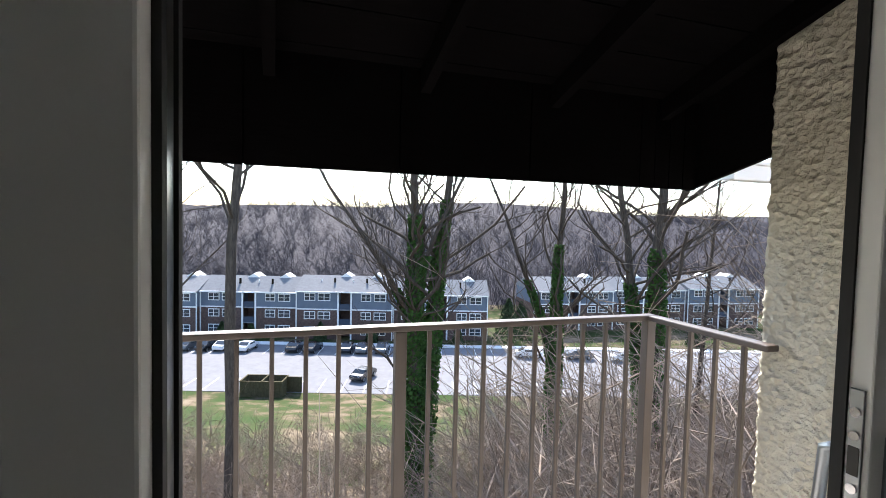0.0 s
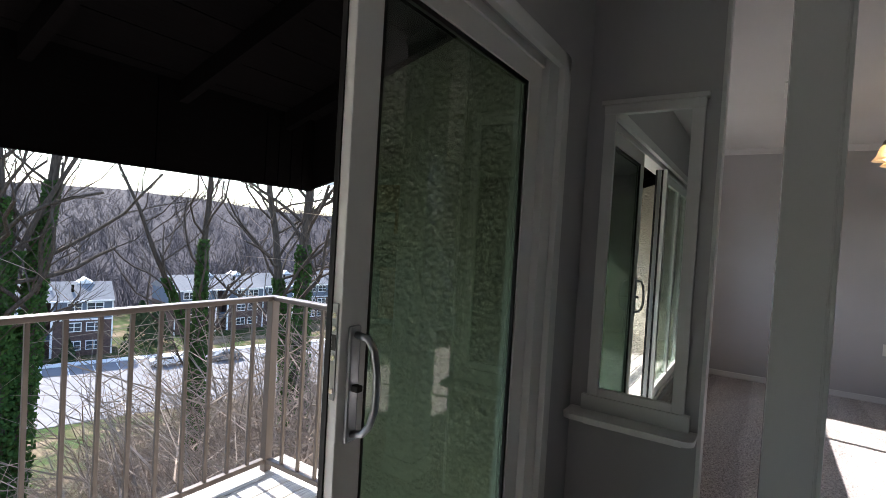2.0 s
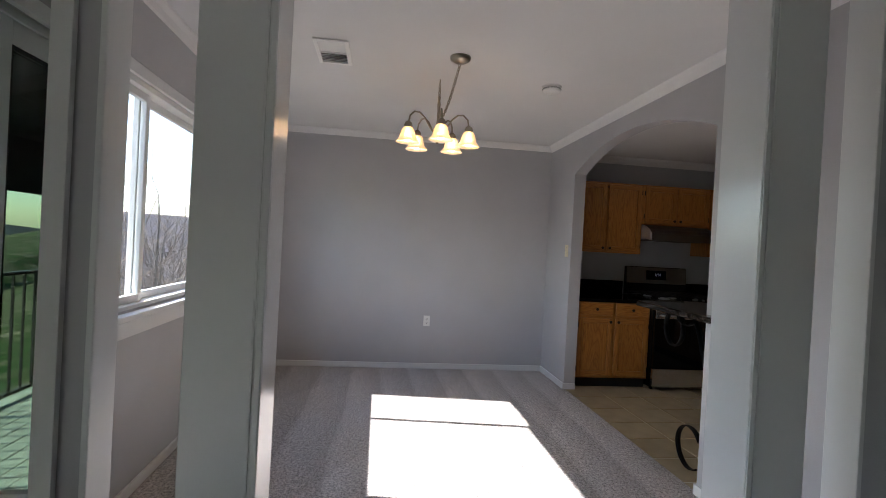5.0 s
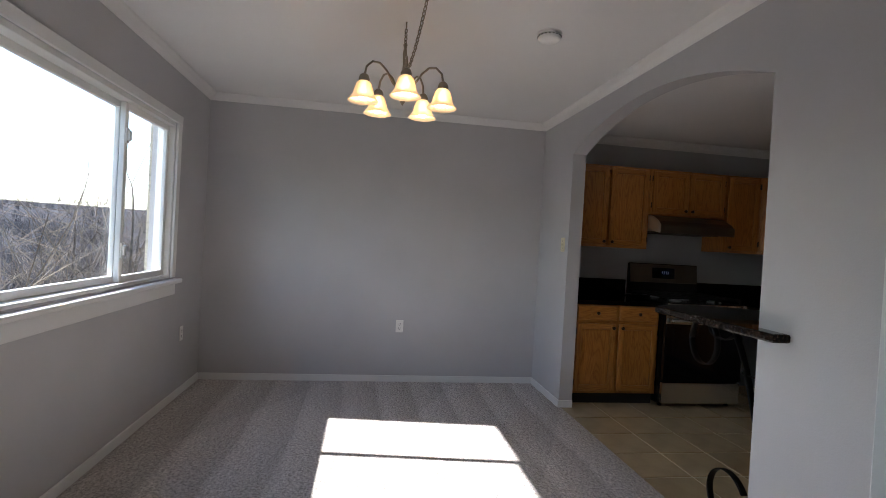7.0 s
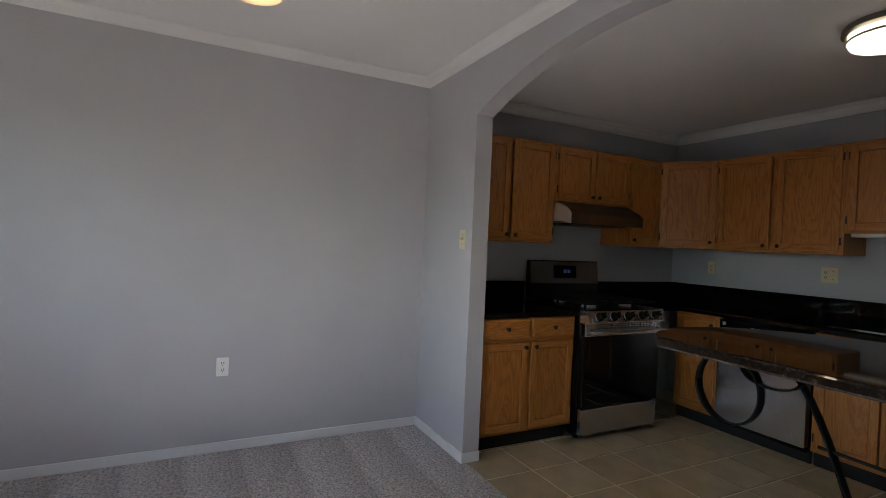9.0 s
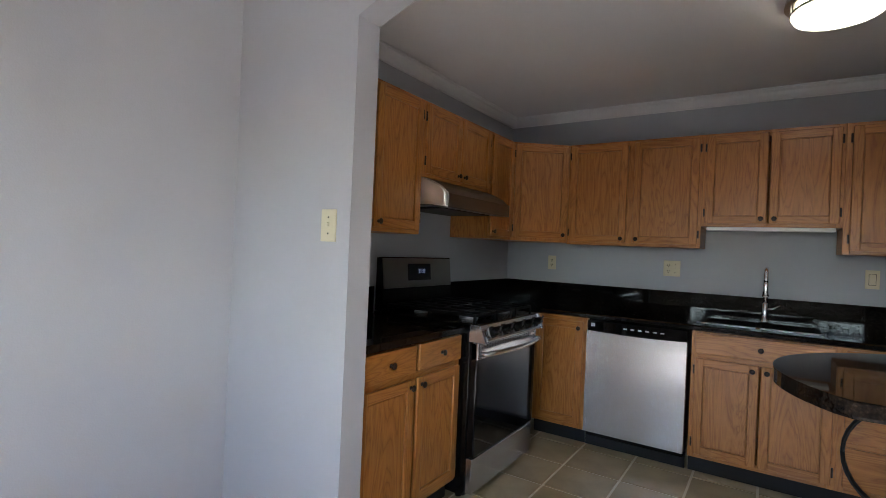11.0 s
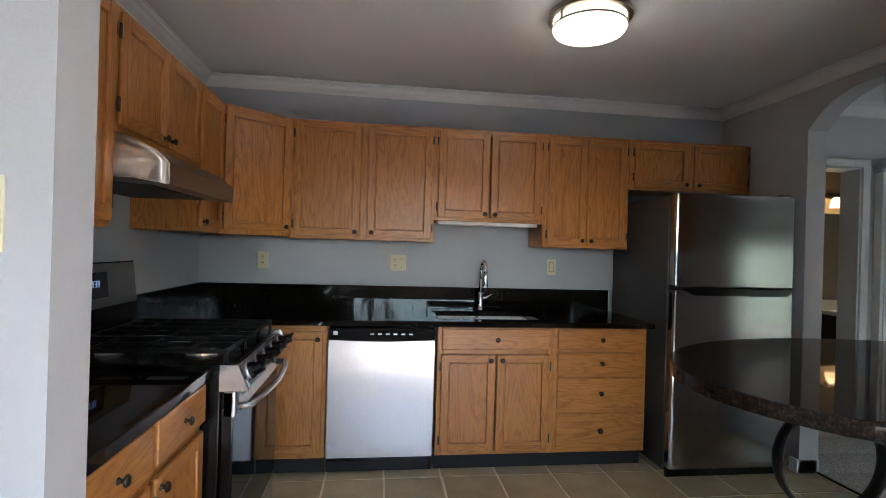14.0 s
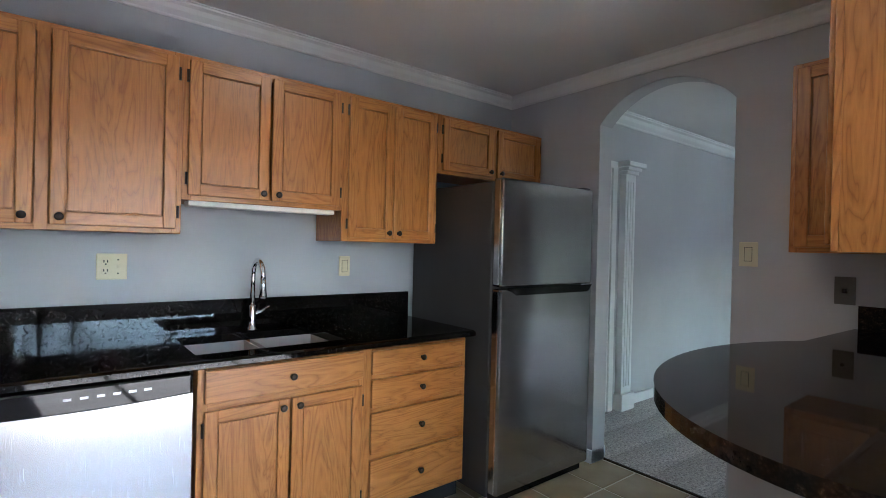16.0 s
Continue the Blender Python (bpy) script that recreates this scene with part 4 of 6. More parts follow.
def bar_counter():
    b = thing("bar_counter", pose(0, 0, 0), "rounded brown black granite bar top through the arch", "bar counter")
    cx, cy, ra, rb = 3.3, -2.98, 0.775, 0.56
    pts = []
    for i in range(0, 49):
        a = math.radians(37 - i * (37 + 133) / 48)
        pts.append((cx + ra * math.cos(a), cy + rb * math.sin(a)))
    pts = [p for p in pts if p[1] < -2.655]
    pts += [(KX + 0.003, -3.38), (KX + 0.003, AY1 - 0.003), (3.302, AY1 - 0.003), (3.302, AY0 + 0.003), (3.12, AY0 + 0.003), (3.12, -2.655)]
    top = 1.04
    bm = prism(pts, top - 0.036, top)
    es = [e for e in bm.edges if abs(e.verts[0].co.z - e.verts[1].co.z) < 1e-6]
    bmesh.ops.bevel(bm, geom=es, offset=0.008, segments=2, affect="EDGES", profile=0.5)
    part("slab", bm, BAR_GRANITE, b)
    part("backsplash", boxes((KX + 0.001, KX + 0.02, -3.36, AY1 - 0.003, top, top + 0.1), bev=0.002), BAR_GRANITE, b)
    br = thing("bar_bracket", pose(0, 0, 0), "black wrought iron scroll bracket under the bar", "bracket")
    # ring of flat bar
    rc = Vector((3.815, -2.885, top - 0.036 - 0.126))
    ax = Vector((1.0, -0.12, 0)).normalized()
    pts = [rc + ax * (0.122 * math.cos(a)) + Vector((0, 0, 0.122 * math.sin(a))) for a in [2 * math.pi * i / 32 for i in range(33)]]
    nrm = ax.cross(Vector((0, 0, 1)))
    part("ring", tube(pts, 0.0045, 8, flat=nrm), IRON, br, smooth=True)
    p0 = Vector((3.64, -2.885, top - 0.04))
    p1 = Vector((3.315, -2.865, 0.22))
    pts = []
    for i in range(13):
        k = i / 12
        p = p0.lerp(p1, k)
        p.z = p0.z + (p1.z - p0.z) * (k ** 1.6)
        pts.append(p)
    part("strap", tube(pts, 0.0045, 8, flat=nrm), IRON, br, smooth=True)
    part("wall_bar", tube([(3.312, -2.865, 0.15), (3.312, -2.865, top - 0.04)], 0.0045, 8, flat=nrm), IRON, br)
    part("cross_bar", tube([(3.53, -2.88, 0.78), (3.315, -2.868, 0.78)], 0.005, 8), IRON, br)
    pts = [rc + ax * 0.25 + Vector((0, 0, 0.0)) + ax * (-0.4) + Vector((0, 0, 0)) + ax * (0.1 * math.cos(a)) + Vector((0, 0, 0.09 + 0.05 * math.sin(a))) for a in [math.pi * i / 10 for i in range(11, 21)]]
    fc = Vector((3.56, -2.868, 0.16))
    low = [fc + ax * (0.15 * math.cos(a)) + Vector((0, 0, 0.13 * math.sin(a))) for a in [math.radians(230 + i * 12.5) for i in range(23)]]
    part("foot_scroll", tube(low, 0.0045, 8, flat=nrm), IRON, br, smooth=True)
    part("scroll", tube(pts, 0.004, 8, flat=nrm), IRON, br, smooth=True)


bar_counter()


# ---- appliances ----
def dishwasher():
    d = thing("dishwasher", SINK_ROW(5.118), "stainless dishwasher with black control strip", "dishwasher")
    w = 0.622
    part("body", boxes((0.004, w - 0.004, 0.02, 0.58, 0.1, 0.866)), BLACK, d)
    bm = bmesh.new()
    n = 16
    for i in range(n + 1):
        x = 0.004 + (w - 0.008) * i / n
        z1 = 0.792 - 0.009 * math.sin(math.pi * i / n)
        for z in (0.112, z1):
            bm.verts.new((x, -0.034, z))
            bm.verts.new((x, 0.018, z))
    bm.verts.ensure_lookup_table()
    for i in range(n):
        a, b = 4 * i, 4 * (i + 1)
        for q in ((a, b, b + 2, a + 2), (a + 1, b + 1, b + 3, a + 3), (a, b, b + 1, a + 1), (a + 2, b + 2, b + 3, a + 3)):
            bm.faces.new([bm.verts[k] for k in q])
    bm.faces.new([bm.verts[k] for k in (0, 1, 3, 2)])
    e = 4 * n
    bm.faces.new([bm.verts[k] for k in (e, e + 1, e + 3, e + 2)])
    part("door", bm, STEEL, d, "brushed stainless door with curved top edge")
    p = part("control_panel", boxes((0.004, w - 0.004, -0.026, 0.018, 0.76, 0.862), bev=0.008), BLACK_GLASS, d, "glossy black control panel")
    part("mark", boxes((0.03, 0.055, -0.0275, -0.026, 0.82, 0.842)), ALU, p)
    for i in range(6):
        part("button", boxes((0.24 + 0.045 * i, 0.262 + 0.045 * i, -0.0275, -0.026, 0.822, 0.83)), ALU, p)
    part("toe_board", boxes((0, w, 0.045, 0.06, 0, 0.1)), TOE, d)
    part("kick_vent", boxes((0.01, w - 0.01, 0.012, 0.044, 0.075, 0.108)), BLACK, d)


dishwasher()


def gas_range():
    r = thing("gas_range", EAST_ROW(-3.648), "stainless and black slide-in gas range", "range")
    w = 0.752
    part("body", boxes((0.002, w - 0.002, -0.06, 0.6, 0.03, 0.9), bev=0.004), BLACK, r, "black enamel sides")
    part("cooktop", boxes((0.0, w, -0.11, 0.6, 0.9, 0.918), bev=0.006), BLACK, r, "black enamel cooktop")
    # sloped front with the knobs
    bm = prism([(-0.115, 0.912), (-0.15, 0.83), (-0.06, 0.83), (-0.06, 0.912)], 0.0, w, "x")
    cp = part("control_panel", bm, STEEL, r, "brushed stainless front control panel")
    for a, b in ((-0.003, 0.018), (w - 0.018, w + 0.003)):
        part("end_cap", prism([(-0.118, 0.915), (-0.154, 0.827), (-0.058, 0.827), (-0.058, 0.915)], a, b, "x"), STEEL, cp, "bright stainless end cap")
    part("trim_line", prism([(-0.1505, 0.832), (-0.1525, 0.838), (-0.14, 0.858), (-0.138, 0.856)], 0.03, w - 0.03, "x"), STEEL, cp)
    way = Vector((0, -0.082, 0.035)).normalized()
    for i in range(5):
        x = 0.1 + i * 0.138
        a = Vector((x, -0.132, 0.872))
        bm = cyl(bmesh.new(), a, a + way * 0.012, 0.03, seg=18)
        cyl(bm, a + way * 0.012, a + way * 0.05, 0.023, 0.02, seg=18)
        k = part("control_knob", bm, BLACK, cp, "black burner knob")
        g = cyl(bmesh.new(), a + way * 0.04 + Vector((0, 0, -0.02)), a + way * 0.062 + Vector((0, 0, 0.02)), 0.006, seg=8)
        part("grip", g, BLACK, k)
        part("bezel", lathe([(0.03, 0.0), (0.034, 0.0), (0.034, 0.004), (0.03, 0.004)], 18, Matrix.Translation(a) @ way.to_track_quat("Z", "Y").to_matrix().to_4x4()), STEEL, k, "thin steel bezel")
    od = part("oven_door", boxes((0.004, w - 0.004, -0.105, -0.062, 0.235, 0.825), bev=0.006), BLACK_GLASS, r, "black glass oven door")
    part("door_top", boxes((0.004, w - 0.004, -0.109, -0.07, 0.735, 0.824), bev=0.004), STEEL, od, "stainless upper door edge")
    for x0 in (0.016, w - 0.044):
        for i in range(8):
            part("side_slot", boxes((x0, x0 + 0.028, -0.111, -0.108, 0.742 + i * 0.01, 0.747 + i * 0.01)), SLOT, od)
    for i in range(18):
        for z in (0.786, 0.8, 0.812):
            part("vent_slot", boxes((0.1 + i * 0.031, 0.122 + i * 0.031, -0.111, -0.108, z, z + 0.008)), SLOT, od)
    pts = [(0.03, -0.108, 0.765), (0.04, -0.15, 0.768)] + [(0.04 + (w - 0.08) * k / 10, -0.15 - 0.03 * math.sin(math.pi * k / 10), 0.768) for k in range(1, 10)] + [(w - 0.04, -0.15, 0.768), (w - 0.03, -0.108, 0.765)]
    part("door_handle", tube(pts, 0.013, 12), STEEL, od, "bowed stainless handle", smooth=True)
    part("storage_drawer", boxes((0.004, w - 0.004, -0.1, -0.062, 0.045, 0.225), bev=0.005), STEEL, r, "stainless storage drawer")
    part("back_panel", prism([(0.535, 0.93), (0.6, 0.92), (0.6, 1.23), (0.565, 1.235), (0.545, 1.05)], 0.01, w - 0.01, "x"), BLACK, r, "black back riser")
    bp = part("display_panel", prism([(0.541, 1.05), (0.56, 1.228), (0.566, 1.228), (0.55, 1.045)], 0.015, w - 0.015, "x"), DARK_STEEL, r, "dark stainless display panel")
    part("display", prism([(0.5415, 1.09), (0.5515, 1.195), (0.556, 1.195), (0.546, 1.09)], 0.25, 0.49, "x"), BLACK_GLASS, bp, "black clock display")
    bm = bmesh.new()
    for x in (0.352, 0.37, 0.394, 0.412):
        for z0, z1, xx0, xx1 in ((1.135, 1.1375, 0, 0.009), (1.147, 1.1495, 0, 0.009), (1.159, 1.1615, 0, 0.009)):
            box(bm, x + xx0, x + xx1, 0.5395 + (z0 - 1.09) * 0.095, 0.5415 + (z0 - 1.09) * 0.095, z0, z1)
        box(bm, x + 0.0075, x + 0.0095, 0.5425, 0.5475, 1.135, 1.161)
    part("clock_digits", bm, DIGIT, bp, "lit blue clock digits")
    # burners and grates
    for x, y, s in ((0.18, 0.06, 1.0), (0.57, 0.06, 1.1), (0.18, 0.38, 0.85), (0.57, 0.38, 0.9), (0.375, 0.22, 0.9)):
        b = part("burner", lathe([(0.055 * s, 0.918), (0.052 * s, 0.928), (0.036 * s, 0.93), (0.034 * s, 0.938), (0.0001, 0.94)], 20, pose(x, y, 0)), ALU, r, "metal gas burner ring", smooth=False)
        part("burner_cap", lathe([(0.034 * s, 0.938), (0.036 * s, 0.944), (0.03 * s, 0.948), (0.0001, 0.949)], 20, pose(x, y, 0)), BLACK, b)
    for k in range(3):
        x0, x1 = 0.02 + k * 0.24, 0.02 + k * 0.24 + 0.232
        bm = bmesh.new()
        for y in (-0.07, 0.06, 0.22, 0.38, 0.51):
            box(bm, x0, x1, y - 0.006, y + 0.006, 0.95, 0.964, 0.002, 1)
        for x in (x0 + 0.006, (x0 + x1) / 2, x1 - 0.006):
            box(bm, x - 0.006, x + 0.006, -0.075, 0.515, 0.95, 0.966, 0.002, 1)
        for x in (x0 + 0.006, x1 - 0.006):
            for y in (-0.07, 0.22, 0.51):
                box(bm, x - 0.006, x + 0.006, y - 0.006, y + 0.006, 0.918, 0.95)
        part("grate", bm, IRON, r, "black cast iron grate")
    for x in (0.05, w - 0.05):
        for y in (0.0, 0.55):
            part("foot", cyl(bmesh.new(), (x, y, 0), (x, y, 0.03), 0.018), BLACK, r)


gas_range()


def range_hood():
    h = thing("range_hood", EAST_UP(-3.7), "stainless under-cabinet range hood with dark front", "range hood")
    w = 0.752
    prof = [(0.3, 1.7), (0.3, 1.55), (-0.05, 1.535), (-0.17, 1.53), (-0.17, 1.605), (-0.13, 1.64), (-0.06, 1.675), (0.0, 1.695)]
    part("shell", prism(prof, 0.004, w - 0.004, "x"), DARK_STEEL, h, "dark stainless canopy")
    prof2 = [(0.3, 1.698), (0.3, 1.55), (-0.06, 1.545), (-0.172, 1.527), (-0.173, 1.608), (-0.133, 1.645), (-0.06, 1.68), (0.0, 1.699)]
    e = part("end_plate", prism(prof2, -0.001, 0.004, "x"), HOOD_END, h, "shiny stainless end plate")
    bm = bmesh.new()
    cy, cz = 0.06, 1.615
    loops = []
    for k, out in ((0.97, -0.0012), (0.9, -0.006), (0.7, -0.011), (0.4, -0.015)):
        loops.append([bm.verts.new((out, cy + (y - cy) * k, cz + (z - cz) * k)) for y, z in prof2])
    for la, lb in zip(loops, loops[1:]):
        for i in range(len(la)):
            j = (i + 1) % len(la)
            bm.faces.new((la[i], la[j], lb[j], lb[i]))
    bm.faces.new(loops[-1])
    bm.faces.new(loops[0][::-1])
    bmesh.ops.recalc_face_normals(bm, faces=bm.faces)
    part("bulge", bm, HOOD_END, e, smooth=True)
    part("front_lip", boxes((0.004, w, -0.178, -0.168, 1.527, 1.605), bev=0.003), DARK_STEEL, h)
    part("filter", boxes((0.1, w - 0.1, -0.08, 0.24, 1.528, 1.54)), SLOT, h, "dark grease filter")


range_hood()


def refrigerator():
    f = thing("refrigerator", pose(3.1, -4.62, 0, 0, 0, 180), "stainless top-freezer refrigerator with dark sides", "refrigerator")
    w, top, sp = 0.785, 1.715, 1.14
    part("body", boxes((0, w, 0.075, 0.79, 0.03, top - 0.015), bev=0.006), FRIDGE_SIDE, f, "dark gray enamel body")
    for z0, z1, nm, lab in ((sp + 0.006, top, "freezer_door", "brushed stainless freezer door"), (0.06, sp - 0.006, "fridge_door", "brushed stainless lower door")):
        d = part(nm, boxes((0.0, w, 0.0, 0.068, z0, z1), bev=0.012), FRIDGE_STEEL, f, lab)
        part("edge_strip", boxes((-0.002, 0.004, 0.012, 0.02, z0 + 0.012, z1 - 0.012)), STEEL, d, "bright edge strip")
    bm = prism([(0.05, sp + 0.002), (0.78, sp + 0.002), (0.74, sp - 0.04), (0.12, sp - 0.04)], -0.004, 0.0, "y")
    part("grip", bm, BLACK, f, "black recessed grip")
    part("hinge_cover", boxes((w - 0.08, w - 0.01, 0.02, 0.14, top - 0.012, top + 0.012), bev=0.005), FRIDGE_SIDE, f)
    part("kick_plate", boxes((0.01, w - 0.01, 0.05, 0.07, 0.0, 0.055)), BLACK, f)


refrigerator()


# ---- lamps ----
def ceiling_lamp():
    c = thing("ceiling_light", pose(3.89, -4.12, KZ), "round flush ceiling light with nickel band, lit", "ceiling light")
    part("pan", lathe([(0.0001, -0.001), (0.19, -0.001), (0.195, -0.03), (0.175, -0.036), (0.0001, -0.036)], 40), NICKEL, c, smooth=False)
    part("diffuser", lathe([(0.168, -0.03), (0.17, -0.075), (0.16, -0.092), (0.12, -0.1), (0.0001, -0.104)], 40), DIFFUSER, c, "glowing white glass diffuser", smooth=True)
    part("band", lathe([(0.171, -0.062), (0.174, -0.062), (0.174, -0.072), (0.171, -0.072)], 40), NICKEL, c, "thin nickel band")
    for i in range(3):
        a = 2.1 * i + 0.4
        part("clip", boxes((0.17, 0.178, -0.008, 0.008, -0.075, -0.03)), NICKEL, c, m=pose(0, 0, 0, 0, 0, math.degrees(a)))


ceiling_lamp()


def chandelier():
    px, py = 3.7, -1.29
    c = thing("chandelier", pose(px, py, 0), "brushed nickel chandelier with five lit glass shades", "chandelier")
    hub = (0.45, 0.07)
    part("canopy", lathe([(0.0001, CZ - 0.04), (0.03, CZ - 0.038), (0.062, CZ - 0.02), (0.065, CZ - 0.001)], 28), NICKEL, c, smooth=True)
    part("hook", tube([(hub[0], hub[1], CZ), (hub[0], hub[1], CZ - 0.02), (hub[0] + 0.012, hub[1], CZ - 0.03), (hub[0], hub[1], CZ - 0.04)], 0.004, 6), NICKEL, c)

    def link(bm, a, b, flip):
        mid, d = (a + b) / 2, (b - a)
        side = d.orthogonal().normalized()
        if flip:
            side = d.normalized().cross(side)
        pts = [mid + d * (0.62 * math.cos(t)) + side * (0.0085 * math.sin(t)) for t in [2 * math.pi * i / 10 for i in range(11)]]
        tube(pts, 0.003, 5, bm)

    def chain(name, a, b, n, sag):
        bm = bmesh.new()
        pts = [a.lerp(b, i / n) - Vector((0, 0, sag * math.sin(math.pi * i / n))) for i in range(n + 1)]
        for i in range(n):
            link(bm, pts[i], pts[i + 1], i % 2)
        part(name, bm, NICKEL, c, "nickel chain")
    up = 0.095
    chain("slack_chain", Vector((0, 0, CZ - 0.04)), Vector((hub[0] - 0.02, hub[1], 2.1 + up)), 26, 0.05)
    chain("chain", Vector((hub[0], hub[1], CZ - 0.04)), Vector((hub[0], hub[1], 2.3 + up)), 4, 0.0)
    part("stem", lathe([(0.004, 2.31), (0.012, 2.3), (0.008, 2.28), (0.012, 2.25), (0.009, 2.2), (0.012, 2.1), (0.022, 2.07), (0.034, 2.055), (0.03, 2.03), (0.012, 2.01), (0.016, 1.99), (0.006, 1.975), (0.0001, 1.965)], 18, pose(hub[0], hub[1], up)), NICKEL, c, smooth=True)
    for i in range(5):
        a = 2 * math.pi * i / 5 + math.pi
        ca, sa = math.cos(a), math.sin(a)

        def P(r, z):
            return (hub[0] + r * ca, hub[1] + r * sa, z + up)
        arm = part("arm", tube([P(0.02, 2.04), P(0.06, 2.08), P(0.1, 2.14), P(0.14, 2.172), P(0.18, 2.172), P(0.212, 2.14), P(0.222, 2.085)], 0.006, 8), NICKEL, c, smooth=True)
        m = pose(hub[0] + 0.222 * ca, hub[1] + 0.222 * sa, up)
        part("cup", lathe([(0.008, 2.1), (0.022, 2.09), (0.03, 2.07), (0.028, 2.055)], 18, m), NICKEL, arm, smooth=True)
        part("shade", lathe([(0.026, 2.06), (0.04, 2.045), (0.05, 2.015), (0.058, 1.985), (0.075, 1.962), (0.082, 1.955), (0.079, 1.953), (0.056, 1.978), (0.047, 2.01), (0.036, 2.042), (0.024, 2.055)], 28, m), SHADE, arm, "amber white bell glass shade", smooth=True)
        part("bulb", lathe([(0.0001, 1.958), (0.018, 1.963), (0.028, 1.985), (0.024, 2.012), (0.013, 2.045), (0.013, 2.06)], 16, m), BULB, arm, "lit bulb", smooth=True)


chandelier()


# ---- small fixtures ----
def plate(name, m, w, h, material, label, category, kind_of):
    """A wall plate facing local -y, centred on the origin."""
    p = thing(name, m, label, category)
    part("plate", boxes((-w / 2, w / 2, -0.006, 0, -h / 2, h / 2), bev=0.003), material, p)
    for k, x in kind_of:
        if k == "duplex":
            for z in (-0.02, 0.02):
                s = part("receptacle", lathe([(0.0001, 0.0085), (0.016, 0.0085), (0.017, 0.006)], 18, pose(x, 0, z, 90, 0, 0)), material, p)
                part("slot", boxes((x - 0.0085, x - 0.0045, -0.0095, -0.0083, z - 0.002, z + 0.009), (x + 0.0045, x + 0.0085, -0.0095, -0.0083, z - 0.002, z + 0.009), (x - 0.003, x + 0.003, -0.0095, -0.0083, z - 0.012, z - 0.006)), SLOT, s)
        elif k == "toggle":
            part("toggle", boxes((x - 0.005, x + 0.005, -0.018, -0.005, -0.004, 0.012), bev=0.002), material, p)
            part("screw", boxes((x - 0.003, x + 0.003, -0.0075, -0.0055, 0.027, 0.033), (x - 0.003, x + 0.003, -0.0075, -0.0055, -0.033, -0.027)), SLOT, p)
        elif k == "rocker":
            part("rocker", boxes((x - 0.016, x + 0.016, -0.009, -0.005, -0.033, 0.033), bev=0.002), material, p)
            part("gap", boxes((x - 0.018, x + 0.018, -0.0068, -0.0055, -0.035, 0.035)), SLOT, p)
        elif k == "jack":
            part("jack", boxes((x - 0.008, x + 0.008, -0.012, -0.005, -0.008, 0.008), bev=0.002), SLOT, p)
    return p


toS = lambda x, z: pose(x, SY + 0.0005, z, 0, 0, 180)
plate("outlet", toS(5.632, 1.222), 0.07, 0.115, IVORY, "ivory duplex outlet on the sink wall", "outlet", [("duplex", 0)])
plate("outlet", toS(4.703, 1.225), 0.115, 0.115, IVORY, "ivory two-gang outlet and switch plate", "outlet", [("duplex", -0.023), ("toggle", 0.023)])
plate("outlet", toS(3.571, 1.222), 0.07, 0.115, IVORY, "ivory outlet plate near the refrigerator", "outlet", [("rocker", 0)])
plate("outlet", pose(EX - 0.0005, -1.416, 0.521, 0, 0, -90), 0.07, 0.115, WHITE_PLASTIC, "white duplex outlet low on the wall", "outlet", [("duplex", 0)])
plate("outlet", pose(5.6, NY - 0.0005, 0.49, 0, 0, 0), 0.07, 0.115, WHITE_PLASTIC, "white duplex outlet under the window", "outlet", [("duplex", 0)])
plate("light_switch", pose(5.459, AY0 + 0.0005, 1.366, 0, 0, 180), 0.078, 0.12, IVORY, "ivory toggle switch beside the arch", "switch", [("toggle", 0)])
plate("light_switch", pose(KX + 0.0005, -3.793, 1.348, 0, 0, 90), 0.085, 0.12, IVORY, "ivory rocker switch beside the doorway", "switch", [("rocker", 0)])
plate("wall_jack", pose(KX + 0.0005, -3.41, 1.2, 0, 0, 90), 0.075, 0.12, DARK_STEEL, "dark metal jack plate above the bar", "wall plate", [("jack", 0)])


def smoke_detector():
    s = thing("smoke_detector", pose(4.07, -2.01, CZ), "round white smoke detector on the ceiling", "smoke detector")
    part("base", lathe([(0.0001, -0.001), (0.068, -0.001), (0.068, -0.012), (0.06, -0.013)], 28), WHITE_PLASTIC, s)
    part("cover", lathe([(0.06, -0.012), (0.063, -0.03), (0.05, -0.042), (0.0001, -0.045)], 28), WHITE_PLASTIC, s, smooth=True)
    bm = bmesh.new()
    for i in range(18):
        a = 2 * math.pi * i / 18
        box(bm, 0.0615 * math.cos(a) - 0.004, 0.0615 * math.cos(a) + 0.004, 0.0615 * math.sin(a) - 0.004, 0.0615 * math.sin(a) + 0.004, -0.024, -0.018)
    part("vent_slot", bm, SLOT, s, "dark vent slots")


smoke_detector()


def ceiling_vent():
    v = thing("ceiling_vent", pose(3.82, -0.51, CZ), "white metal ceiling air vent", "vent")
    w, d = 0.195, 0.105
    part("frame", boxes((-w, w, -d, -d + 0.025, -0.012, -0.001), (-w, w, d - 0.025, d, -0.012, -0.001), (-w, -w + 0.025, -d + 0.025, d - 0.025, -0.012, -0.001), (w - 0.025, w, -d + 0.025, d - 0.025, -0.012, -0.001), (-0.006, 0.006, -d + 0.025, d - 0.025, -0.012, -0.001), bev=0.002), WHITE_PLASTIC, v)
    part("backing", boxes((-w + 0.02, w - 0.02, -d + 0.02, d - 0.02, -0.002, -0.0005)), SLOT, v)
    for i in range(14):
        x = -w + 0.035 + i * 0.0262
        part("slat", boxes((-0.008, 0.008, -d + 0.025, d - 0.025, -0.001, 0.001)), WHITE_PLASTIC, v, m=pose(x, 0, -0.007, 0, 35 if i < 7 else -35, 0))


ceiling_vent()

